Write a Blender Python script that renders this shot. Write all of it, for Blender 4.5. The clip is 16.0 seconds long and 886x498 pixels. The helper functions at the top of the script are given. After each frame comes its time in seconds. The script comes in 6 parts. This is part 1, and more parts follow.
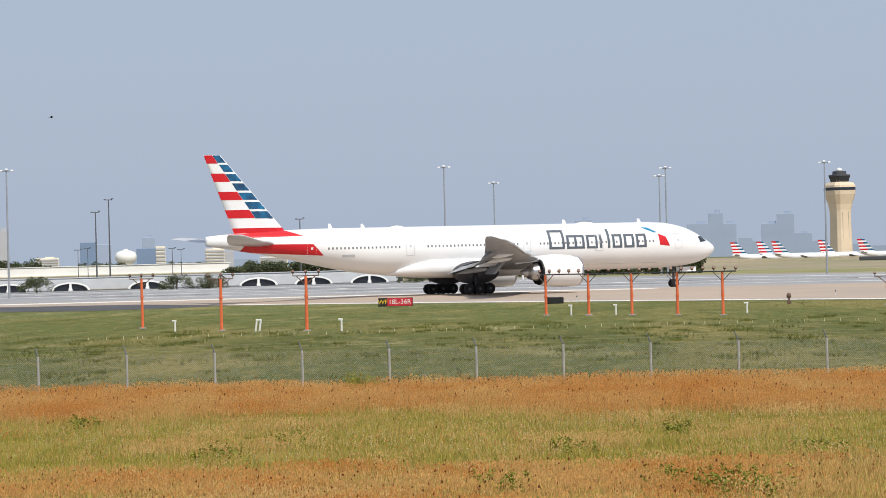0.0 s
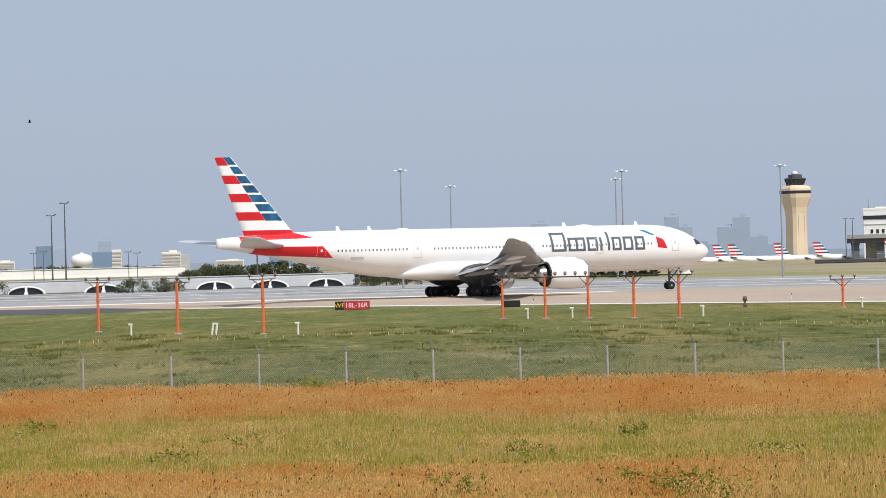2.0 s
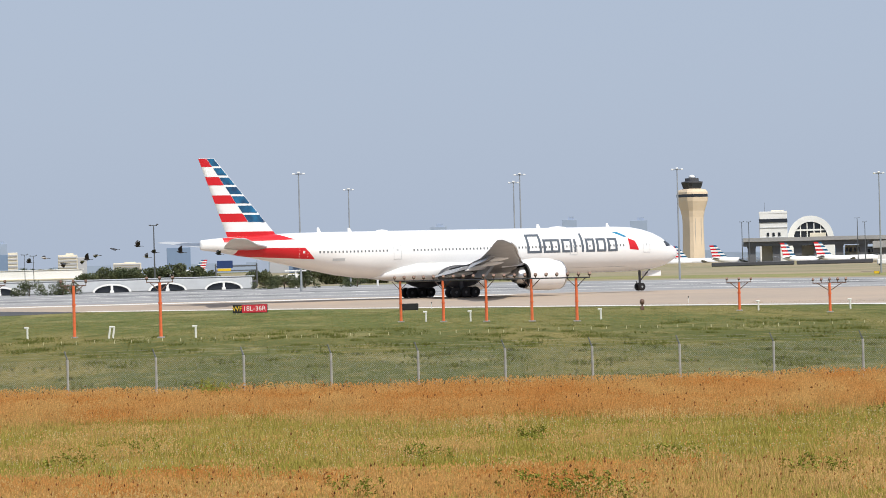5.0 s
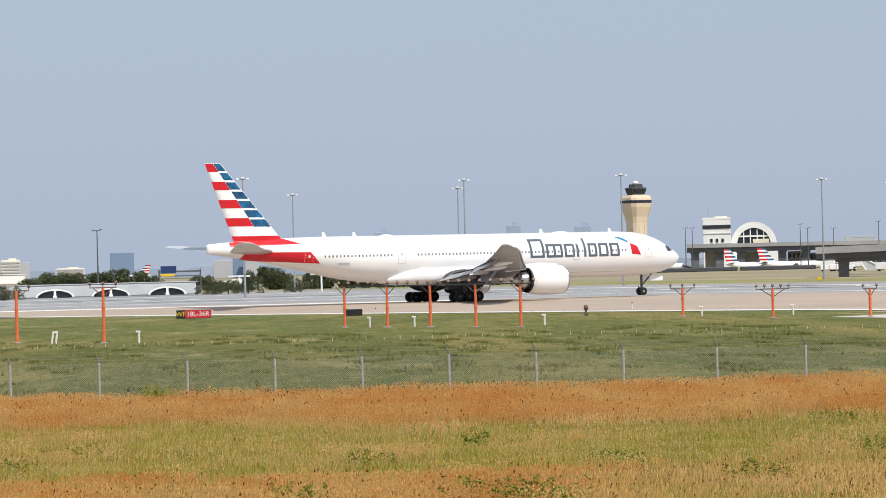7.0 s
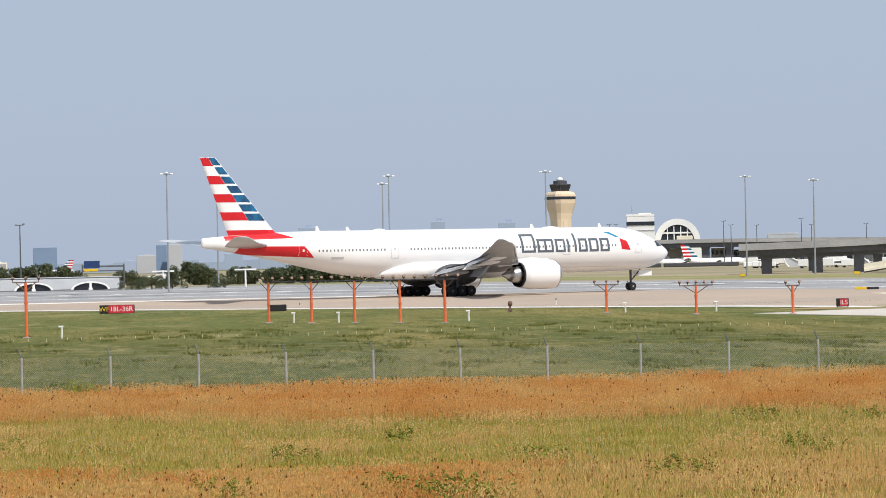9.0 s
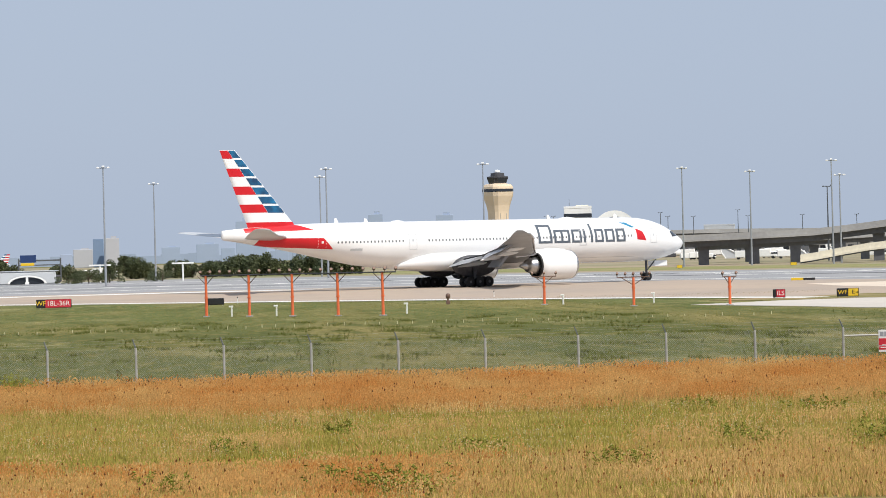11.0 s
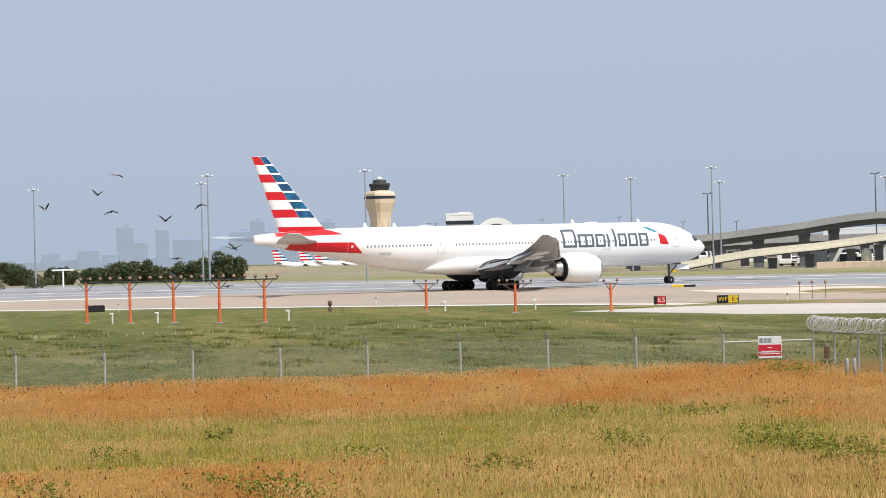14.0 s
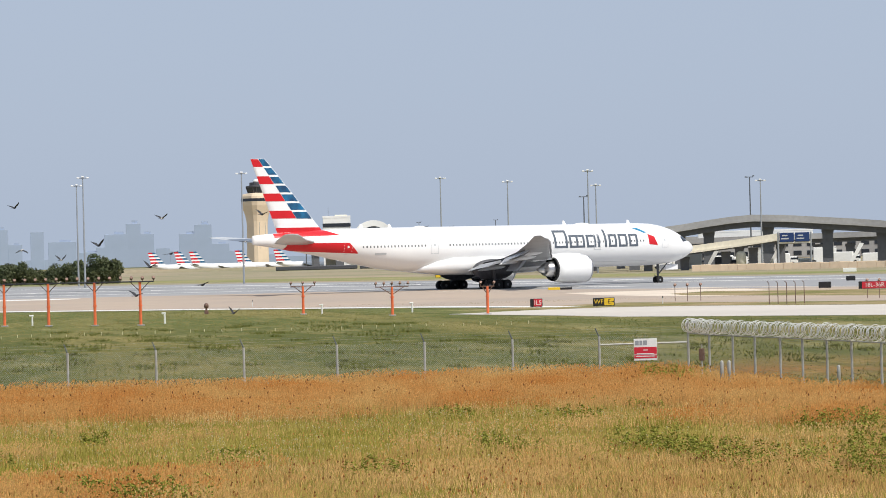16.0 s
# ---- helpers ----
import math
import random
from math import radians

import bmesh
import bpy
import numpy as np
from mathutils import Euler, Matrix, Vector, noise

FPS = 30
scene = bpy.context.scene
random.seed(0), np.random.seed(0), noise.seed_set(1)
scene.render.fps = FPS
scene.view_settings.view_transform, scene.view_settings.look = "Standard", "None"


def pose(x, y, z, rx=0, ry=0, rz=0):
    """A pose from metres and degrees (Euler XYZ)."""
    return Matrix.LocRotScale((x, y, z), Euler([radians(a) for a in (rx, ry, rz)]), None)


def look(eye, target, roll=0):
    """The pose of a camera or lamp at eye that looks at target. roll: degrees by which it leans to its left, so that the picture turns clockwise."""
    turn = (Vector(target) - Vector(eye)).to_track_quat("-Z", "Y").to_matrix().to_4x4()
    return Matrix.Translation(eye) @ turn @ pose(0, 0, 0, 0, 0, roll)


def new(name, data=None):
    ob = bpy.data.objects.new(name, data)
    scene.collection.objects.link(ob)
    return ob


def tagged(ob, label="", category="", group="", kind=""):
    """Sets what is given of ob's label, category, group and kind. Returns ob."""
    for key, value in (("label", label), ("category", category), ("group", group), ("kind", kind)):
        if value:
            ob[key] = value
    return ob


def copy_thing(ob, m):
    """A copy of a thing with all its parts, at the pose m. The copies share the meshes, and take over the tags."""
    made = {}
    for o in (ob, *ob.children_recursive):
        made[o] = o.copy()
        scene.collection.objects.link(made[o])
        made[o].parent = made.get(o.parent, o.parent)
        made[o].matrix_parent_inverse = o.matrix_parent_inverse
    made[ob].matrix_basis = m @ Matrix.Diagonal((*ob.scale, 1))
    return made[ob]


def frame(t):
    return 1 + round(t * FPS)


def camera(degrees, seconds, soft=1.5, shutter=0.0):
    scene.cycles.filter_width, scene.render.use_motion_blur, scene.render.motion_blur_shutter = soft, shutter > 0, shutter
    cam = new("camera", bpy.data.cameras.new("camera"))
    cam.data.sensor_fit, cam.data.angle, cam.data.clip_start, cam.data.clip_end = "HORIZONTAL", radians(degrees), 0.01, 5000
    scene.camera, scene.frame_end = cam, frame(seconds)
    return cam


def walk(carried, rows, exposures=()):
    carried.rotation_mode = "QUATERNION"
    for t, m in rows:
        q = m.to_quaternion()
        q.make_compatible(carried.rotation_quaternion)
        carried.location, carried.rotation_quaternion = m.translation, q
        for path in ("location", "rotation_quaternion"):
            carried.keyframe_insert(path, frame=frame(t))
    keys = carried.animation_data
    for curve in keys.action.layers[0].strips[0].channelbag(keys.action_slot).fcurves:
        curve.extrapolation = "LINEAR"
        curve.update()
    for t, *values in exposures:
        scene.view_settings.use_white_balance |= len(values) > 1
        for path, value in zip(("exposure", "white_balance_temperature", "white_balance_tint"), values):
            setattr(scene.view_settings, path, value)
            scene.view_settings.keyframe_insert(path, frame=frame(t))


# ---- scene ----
EYE = 4.6
cam = camera(19.35, 16.0, 0.9)
# seconds, yaw, pitch, roll of a camera that stands still and pans
PAN = [
    (0.0, -0.000, 0.277, 1.507),
    (0.5, -0.130, 0.359, 1.569),
    (1.0, -0.452, 0.592, 1.460),
    (1.5, -0.703, 0.584, 1.470),
    (2.0, -0.956, 0.326, 1.539),
    (2.5, -1.225, 0.212, 1.581),
    (3.0, -1.608, 0.279, 1.588),
    (3.5, -2.310, 0.273, 1.614),
    (4.0, -2.687, 0.497, 1.595),
    (6.5, -4.086, 0.038, 1.462),
    (7.0, -4.434, 0.428, 1.461),
    (7.5, -4.782, 0.381, 1.441),
    (8.0, -5.357, 0.409, 1.324),
    (10.5, -6.987, 0.077, 1.500),
    (11.0, -7.475, 0.099, 1.545),
    (11.5, -7.765, 0.270, 1.652),
    (12.0, -8.251, 0.156, 1.547),
    (12.5, -8.794, 0.063, 1.582),
    (13.0, -9.262, 0.171, 1.480),
    (13.5, -9.737, 0.439, 1.538),
    (14.0, -10.076, 0.184, 1.532),
    (14.5, -10.607, 0.080, 1.446),
    (15.0, -11.345, 0.138, 1.444),
    (15.5, -12.256, 0.111, 1.390),
    (16.0, -12.790, 0.171, 1.489),
]
walk(cam, [(t, pose(0, 0, EYE, 90 + pitch, roll, yaw)) for t, yaw, pitch, roll in PAN],
     [(0.0, -0.04), (2.5, -0.03), (3.5, 0.01), (7.0, 0.02), (11.0, 0.04), (13.5, 0.07), (16.0, 0.02)])

# ---- light ----
SUN_AZ, SUN_EL = 150.0, 54.0
world = bpy.data.worlds.new("sky")
scene.world = world
world.use_nodes = True
wn, wl = world.node_tree.nodes, world.node_tree.links
sky = wn.new("ShaderNodeTexSky")
sky.sky_type, sky.sun_disc = "NISHITA", False
sky.sun_elevation, sky.sun_rotation = radians(SUN_EL), radians(SUN_AZ)
sky.air_density, sky.dust_density, sky.ozone_density = 1.0, 3.0, 1.5
haze = wn.new("ShaderNodeMix")
haze.data_type = "RGBA"
haze.inputs[0].default_value = 0.88
haze.inputs[7].default_value = (4.55, 5.35, 6.75, 1)
wl.new(sky.outputs[0], haze.inputs[6])
wl.new(haze.outputs[2], wn["Background"].inputs[0])
wn["Background"].inputs[1].default_value = 0.1
sun_data = bpy.data.lights.new("sun", "SUN")
sun_data.energy, sun_data.angle, sun_data.color = 3.9, radians(0.6), (1.0, 0.94, 0.845)
sun = new("sun", sun_data)
_a, _e = radians(SUN_AZ), radians(SUN_EL)
sun.matrix_world = look((60 * math.sin(_a), 60 * math.cos(_a), 80), (0, 0, 80 - 60 * math.tan(_e)))
scene.view_settings.exposure = 0.0


# ---- materials ----
def mat(name, color, rough=0.7, metal=0.0, var=0.12, scale=3.0, fine=40.0, second=None, bump=0.0, spec=0.4, coat=0.0, random_each=0.0, coord="Object"):
    """A surface with colour varied at two scales, fine relief and wear."""
    m = bpy.data.materials.new(name)
    m.use_nodes = True
    n, l = m.node_tree.nodes, m.node_tree.links
    b = n["Principled BSDF"]
    b.inputs["Roughness"].default_value, b.inputs["Metallic"].default_value = rough, metal
    b.inputs["Specular IOR Level"].default_value = spec
    b.inputs["Coat Weight"].default_value = coat
    tc = n.new("ShaderNodeTexCoord")
    big, small = n.new("ShaderNodeTexNoise"), n.new("ShaderNodeTexNoise")
    big.inputs["Scale"].default_value, small.inputs["Scale"].default_value = scale, fine
    big.inputs["Detail"].default_value, small.inputs["Detail"].default_value = 5, 4
    for t in (big, small):
        l.new(tc.outputs[coord], t.inputs["Vector"])
    ramp = n.new("ShaderNodeMapRange")
    ramp.inputs["From Min"].default_value, ramp.inputs["From Max"].default_value = 0.35, 0.65
    l.new(big.outputs[0], ramp.inputs[0])
    mix = n.new("ShaderNodeMix")
    mix.data_type = "RGBA"
    c2 = second or tuple(c * (1 - var * 1.6) for c in color)
    mix.inputs[6].default_value, mix.inputs[7].default_value = (*color, 1), (*c2, 1)
    l.new(ramp.outputs[0], mix.inputs[0])
    val = n.new("ShaderNodeMapRange")
    val.inputs["From Min"].default_value, val.inputs["From Max"].default_value = 0.25, 0.75
    val.inputs["To Min"].default_value, val.inputs["To Max"].default_value = 1 - var, 1 + var
    l.new(small.outputs[0], val.inputs[0])
    hsv = n.new("ShaderNodeHueSaturation")
    l.new(mix.outputs[2], hsv.inputs["Color"])
    if random_each:
        info = n.new("ShaderNodeNewGeometry")
        rr = n.new("ShaderNodeMapRange")
        rr.inputs["To Min"].default_value, rr.inputs["To Max"].default_value = 1 - random_each, 1 + random_each
        l.new(info.outputs["Random Per Island"], rr.inputs[0])
        mul = n.new("ShaderNodeMath")
        mul.operation = "MULTIPLY"
        l.new(rr.outputs[0], mul.inputs[0])
        l.new(val.outputs[0], mul.inputs[1])
        l.new(mul.outputs[0], hsv.inputs["Value"])
    else:
        l.new(val.outputs[0], hsv.inputs["Value"])
    l.new(hsv.outputs[0], b.inputs["Base Color"])
    if bump:
        bp = n.new("ShaderNodeBump")
        bp.inputs["Strength"].default_value, bp.inputs["Distance"].default_value = 0.6, bump
        l.new(small.outputs[0], bp.inputs["Height"])
        l.new(bp.outputs[0], b.inputs["Normal"])
    return m


WHITE = mat("white_aircraft_paint", (0.87, 0.87, 0.87), 0.28, 0, 0.025, 0.25, 6, coat=0.3)
BELLY = mat("grey_aircraft_paint", (0.56, 0.58, 0.60), 0.35, 0.1, 0.05, 0.4, 8)
WINGGREY = mat("wing_grey_paint", (0.34, 0.355, 0.38), 0.45, 0.05, 0.08, 0.6, 9)
DARKGREY = mat("dark_grey_metal", (0.10, 0.10, 0.11), 0.5, 0.3, 0.15, 2, 20)
RED = mat("red_livery_paint", (0.62, 0.012, 0.02), 0.4, 0, 0.05, 0.6, 8, coat=0.15)
BLUE = mat("blue_livery_paint", (0.012, 0.15, 0.31), 0.3, 0, 0.1, 0.8, 5, (0.012, 0.05, 0.12), coat=0.3)
LIGHTBLUE = mat("light_blue_livery_paint", (0.03, 0.25, 0.45), 0.3, 0, 0.06, 0.8, 8)
LETTER = mat("slate_livery_paint", (0.11, 0.13, 0.16), 0.35, 0, 0.06, 1, 9)
GLASSDARK = mat("dark_window_glass", (0.03, 0.035, 0.045), 0.12, 0, 0.1, 2, 10)
CABINGLASS = mat("grey_cabin_window", (0.22, 0.23, 0.245), 0.15, 0, 0.3, 0.7, 3)
RUBBER = mat("black_tyre_rubber", (0.018, 0.018, 0.02), 0.85, 0, 0.2, 4, 30, bump=0.004)
CHROME = mat("bare_metal", (0.55, 0.55, 0.56), 0.3, 0.9, 0.08, 3, 20)
ORANGE = mat("orange_painted_steel", (0.80, 0.17, 0.06), 0.5, 0, 0.1, 3, 25)
GALV = mat("galvanised_steel", (0.46, 0.45, 0.42), 0.55, 0.2, 0.12, 4, 40)
MAST = mat("grey_mast_steel", (0.38, 0.40, 0.42), 0.5, 0.4, 0.1, 0.5, 8)
DARKMAST = mat("dark_mast_steel", (0.12, 0.13, 0.14), 0.5, 0.3, 0.1, 0.5, 8)
TOWERSTONE = mat("tan_precast_concrete", (0.74, 0.60, 0.44), 0.8, 0, 0.06, 0.08, 1.5)
CONCRETE = mat("grey_concrete", (0.40, 0.395, 0.385), 0.85, 0, 0.1, 0.06, 1.2, (0.31, 0.305, 0.30))
# concrete darkened in its colour for the shade below the road decks
GIRDER = mat("shade_darkened_concrete", (0.15, 0.155, 0.17), 0.9, 0, 0.12, 0.06, 1.2)
CHAIN = mat("dull_chain_link_wire", (0.36, 0.37, 0.36), 0.6, 0.1, 0.1, 4, 40)
PALECONC = mat("pale_concrete", (0.82, 0.76, 0.62), 0.8, 0, 0.08, 0.08, 1.4)
WALLWHITE = mat("white_building_paint", (0.86, 0.86, 0.84), 0.7, 0, 0.05, 0.1, 2)
SIGNRED = mat("red_sign_panel", (0.60, 0.03, 0.05), 0.4, 0, 0.06, 3, 20)
SIGNBLACK = mat("black_sign_panel", (0.02, 0.02, 0.022), 0.5, 0, 0.15, 3, 20)
SIGNYELLOW = mat("yellow_sign_panel", (0.78, 0.52, 0.03), 0.45, 0, 0.06, 3, 20)
SIGNWHITE = mat("white_sign_panel", (0.80, 0.80, 0.78), 0.45, 0, 0.05, 3, 20)
SIGNBLUE = mat("blue_road_sign", (0.02, 0.05, 0.16), 0.45, 0, 0.1, 1, 8)
PVC = mat("white_plastic_pipe", (0.78, 0.78, 0.74), 0.4, 0, 0.06, 4, 30)
TAN_PAVE = mat("tan_concrete_pavement", (0.44, 0.345, 0.265), 0.9, 0, 0.07, 0.05, 0.8, (0.38, 0.31, 0.25))
GREY_PAVE = mat("grey_runway_asphalt", (0.275, 0.278, 0.285), 0.85, 0, 0.08, 0.03, 0.6, (0.33, 0.325, 0.325))
DARK_PAVE = mat("dark_shoulder_asphalt", (0.085, 0.085, 0.09), 0.9, 0, 0.12, 0.05, 0.9)
PALE_PAVE = mat("pale_new_concrete", (0.58, 0.53, 0.47), 0.9, 0, 0.06, 0.06, 0.9)
WHITELINE = mat("white_runway_paint", (0.80, 0.79, 0.75), 0.7, 0, 0.08, 0.4, 5)
DIRT = mat("dry_dirt_and_grass", (0.34, 0.27, 0.18), 0.95, 0, 0.15, 0.012, 0.3, (0.22, 0.21, 0.11))
LEAF = mat("dark_green_foliage", (0.055, 0.075, 0.035), 0.75, 0, 0.25, 0.15, 1.2, (0.095, 0.105, 0.042), random_each=0.4)
BARK = mat("brown_bark", (0.10, 0.075, 0.05), 0.9, 0, 0.2, 1, 8)
FEATHER = mat("dark_bird_feathers", (0.045, 0.045, 0.05), 0.7, 0, 0.2, 20, 80)
PALEFEATHER = mat("pale_bird_feathers", (0.55, 0.53, 0.5), 0.7, 0, 0.15, 20, 80)
# far colours blended towards the sky: distance haze is painted into them
FAR_BLUE = mat("far_hazed_blue_glass", (0.19, 0.27, 0.40), 0.8, 0, 0.05, 0.004, 0.05)
FAR_PALE = mat("far_hazed_pale_stone", (0.45, 0.46, 0.49), 0.9, 0, 0.05, 0.004, 0.05)
FAR_HAZE = mat("far_painted_haze", (0.35, 0.42, 0.55), 0.9, 0, 0.04, 0.003, 0.04)


# ---- mesh helpers ----
def bear(az, d, z=0.0):
    """The place at a bearing (degrees clockwise from ahead) and distance from the camera's stand."""
    a = radians(az)
    return Vector((d * math.sin(a), d * math.cos(a), z))


def part(name, bm, material, parent=None, label="", smooth=False):
    me = bpy.data.meshes.new(name)
    bm.to_mesh(me)
    bm.free()
    mats = material if isinstance(material, (list, tuple)) else [material]
    for m in mats:
        me.materials.append(m)
    if smooth:
        me.polygons.foreach_set("use_smooth", [True] * len(me.polygons))
    ob = new(name, me)
    if parent:
        ob.parent = parent
    if label:
        ob["label"] = label
    return ob


def thing(name, m, label, category, group="", kind=""):
    ob = new(name)
    ob.empty_display_size = 0.3
    ob.matrix_basis = m
    return tagged(ob, label, category, group, kind)


def box(bm, c, s, rz=0.0, bevel=0.0):
    m = Matrix.Translation(c) @ Matrix.Rotation(radians(rz), 4, "Z") @ Matrix.Diagonal((*s, 1))
    r = bmesh.ops.create_cube(bm, size=1.0, matrix=m)
    if bevel:
        edges = list({e for v in r["verts"] for e in v.link_edges})
        bmesh.ops.bevel(bm, geom=edges, offset=bevel, segments=1, affect="EDGES")
    return bm


def rod(bm, a, b, r0, r1=None, seg=8):
    a, b = Vector(a), Vector(b)
    d = b - a
    m = Matrix.Translation((a + b) / 2) @ d.to_track_quat("Z", "Y").to_matrix().to_4x4()
    bmesh.ops.create_cone(bm, cap_ends=True, segments=seg, radius1=r0, radius2=r0 if r1 is None else r1, depth=d.length, matrix=m)
    return bm


def loft(bm, rings, caps=True, closed=True):
    """Skin over rings of equal count."""
    rows = [[bm.verts.new(p) for p in ring] for ring in rings]
    for a, b in zip(rows, rows[1:]):
        n = len(a)
        for i in range(n if closed else n - 1):
            j = (i + 1) % n
            bm.faces.new((a[i], a[j], b[j], b[i]))
    if caps:
        bm.faces.new(rows[0][::-1])
        bm.faces.new(rows[-1])
    bmesh.ops.recalc_face_normals(bm, faces=bm.faces)
    return bm


def lathe(bm, profile, seg=20, m=None):
    """Rings of (radius, height) turned round z, then placed by m."""
    m = m or Matrix()
    return loft(bm, [[m @ Vector((r * math.cos(2 * math.pi * i / seg), r * math.sin(2 * math.pi * i / seg), z)) for i in range(seg)] for r, z in profile])


def slab(name, points, z, material, label, category="pavement", thick=0.3):
    """A flat sheet of pavement over an outline, with an edge that goes into the ground."""
    bm = bmesh.new()
    top = [bm.verts.new((x, y, z)) for x, y in points]
    low = [bm.verts.new((x, y, z - thick)) for x, y in points]
    n = len(points)
    bm.faces.new(top)
    for i in range(n):
        j = (i + 1) % n
        bm.faces.new((top[i], low[i], low[j], top[j]))
    bmesh.ops.recalc_face_normals(bm, faces=bm.faces)
    return tagged(part(name, bm, material), label, category, kind="structure")


def text_mesh(body, size):
    cu = bpy.data.curves.new("lettering", "FONT")
    cu.body, cu.size, cu.extrude, cu.align_x, cu.align_y = body, size, 0.004, "CENTER", "CENTER"
    ob = bpy.data.objects.new("lettering", cu)
    scene.collection.objects.link(ob)
    me = bpy.data.meshes.new_from_object(ob.evaluated_get(bpy.context.evaluated_depsgraph_get()))
    bpy.data.objects.remove(ob)
    return me

# ---- ground ----
def ground():
    """One sheet: fine near the camera, out to the horizon, with meadow bands by the material."""
    bm = bmesh.new()
    R = 4900
    bmesh.ops.create_circle(bm, cap_ends=True, segments=96, radius=R)
    m = bpy.data.materials.new("meadow_ground")
    m.use_nodes = True
    n, l = m.node_tree.nodes, m.node_tree.links
    b = n["Principled BSDF"]
    b.inputs["Roughness"].default_value, b.inputs["Specular IOR Level"].default_value = 0.95, 0.1
    tc = n.new("ShaderNodeTexCoord")
    sep = n.new("ShaderNodeSeparateXYZ")
    stretch = n.new("ShaderNodeMapping")
    stretch.inputs["Scale"].default_value = (0.45, 0.16, 1)
    noise_big = n.new("ShaderNodeTexNoise")
    noise_big.inputs["Scale"].default_value, noise_big.inputs["Detail"].default_value = 0.28, 6
    noise_fine = n.new("ShaderNodeTexNoise")
    noise_fine.inputs["Scale"].default_value, noise_fine.inputs["Detail"].default_value = 2.2, 6
    l.new(tc.outputs["Object"], sep.inputs[0])
    l.new(tc.outputs["Object"], stretch.inputs[0])
    l.new(stretch.outputs[0], noise_big.inputs["Vector"])
    l.new(tc.outputs["Object"], noise_fine.inputs["Vector"])
    wob = n.new("ShaderNodeMath")
    wob.operation, wob.inputs[1].default_value = "MULTIPLY_ADD", 26.0
    l.new(noise_big.outputs[0], wob.inputs[0])
    l.new(sep.outputs[1], wob.inputs[2])
    pos = n.new("ShaderNodeMapRange")
    pos.inputs["From Min"].default_value, pos.inputs["From Max"].default_value = 40 + 13, 340 + 13
    l.new(wob.outputs[0], pos.inputs[0])
    ramp = n.new("ShaderNodeValToRGB")
    l.new(pos.outputs[0], ramp.inputs[0])
    stops = [(0.0, (0.258, 0.172, 0.077)), (0.05, (0.258, 0.206, 0.069)), (0.12, (0.172, 0.172, 0.052)), (0.18, (0.258, 0.129, 0.043)), (0.21, (0.105, 0.112, 0.035)),
             (0.38, (0.100, 0.110, 0.033)), (0.46, (0.135, 0.140, 0.046)), (0.52, (0.124, 0.140, 0.043)), (0.75, (0.138, 0.155, 0.052)), (1.0, (0.146, 0.155, 0.060))]
    e = ramp.color_ramp.elements
    for i, (p, c) in enumerate(stops):
        k = e[i] if i < 2 else e.new(p)
        k.position, k.color = p, (*c, 1)
    val = n.new("ShaderNodeMapRange")
    val.inputs["From Min"].default_value, val.inputs["From Max"].default_value = 0.3, 0.7
    val.inputs["To Min"].default_value, val.inputs["To Max"].default_value = 0.72, 1.28
    l.new(noise_fine.outputs[0], val.inputs[0])
    dry = n.new("ShaderNodeMix")
    dry.data_type = "RGBA"
    dry.inputs[7].default_value = (0.36, 0.31, 0.15, 1)
    patch = n.new("ShaderNodeMapRange")
    patch.inputs["From Min"].default_value, patch.inputs["From Max"].default_value = 0.55, 0.72
    patch.inputs["To Max"].default_value = 0.75
    l.new(noise_big.outputs[0], patch.inputs[0])
    l.new(patch.outputs[0], dry.inputs[0])
    l.new(ramp.outputs[0], dry.inputs[6])
    # long dry streaks and lush clumps
    mixed = dry.outputs[2]
    for sx, sy, lo, hi, tint, most in ((0.09, 0.02, 0.48, 0.66, (0.30, 0.235, 0.09), 0.7), (0.35, 0.08, 0.5, 0.66, (0.076, 0.090, 0.021), 0.8), (0.9, 0.24, 0.52, 0.7, (0.30, 0.235, 0.09), 0.55), (2.6, 0.7, 0.46, 0.7, (0.072, 0.085, 0.019), 0.6)):
        mp = n.new("ShaderNodeMapping")
        mp.inputs["Scale"].default_value = (sx, sy, 1)
        l.new(tc.outputs["Object"], mp.inputs[0])
        nz = n.new("ShaderNodeTexNoise")
        nz.inputs["Scale"].default_value, nz.inputs["Detail"].default_value = 1.0, 5
        l.new(mp.outputs[0], nz.inputs["Vector"])
        mr = n.new("ShaderNodeMapRange")
        mr.inputs["From Min"].default_value, mr.inputs["From Max"].default_value, mr.inputs["To Max"].default_value = lo, hi, most
        l.new(nz.outputs[0], mr.inputs[0])
        over = n.new("ShaderNodeMix")
        over.data_type = "RGBA"
        over.inputs[7].default_value = (*tint, 1)
        l.new(mr.outputs[0], over.inputs[0])
        l.new(mixed, over.inputs[6])
        mixed = over.outputs[2]
    hsv = n.new("ShaderNodeHueSaturation")
    l.new(mixed, hsv.inputs["Color"])
    l.new(val.outputs[0], hsv.inputs["Value"])
    l.new(hsv.outputs[0], b.inputs["Base Color"])
    bp = n.new("ShaderNodeBump")
    bp.inputs["Strength"].default_value, bp.inputs["Distance"].default_value = 0.7, 0.08
    l.new(noise_fine.outputs[0], bp.inputs["Height"])
    l.new(bp.outputs[0], b.inputs["Normal"])
    return tagged(part("ground", bm, m), "green and dry yellow airfield meadow ground", "ground", kind="structure")


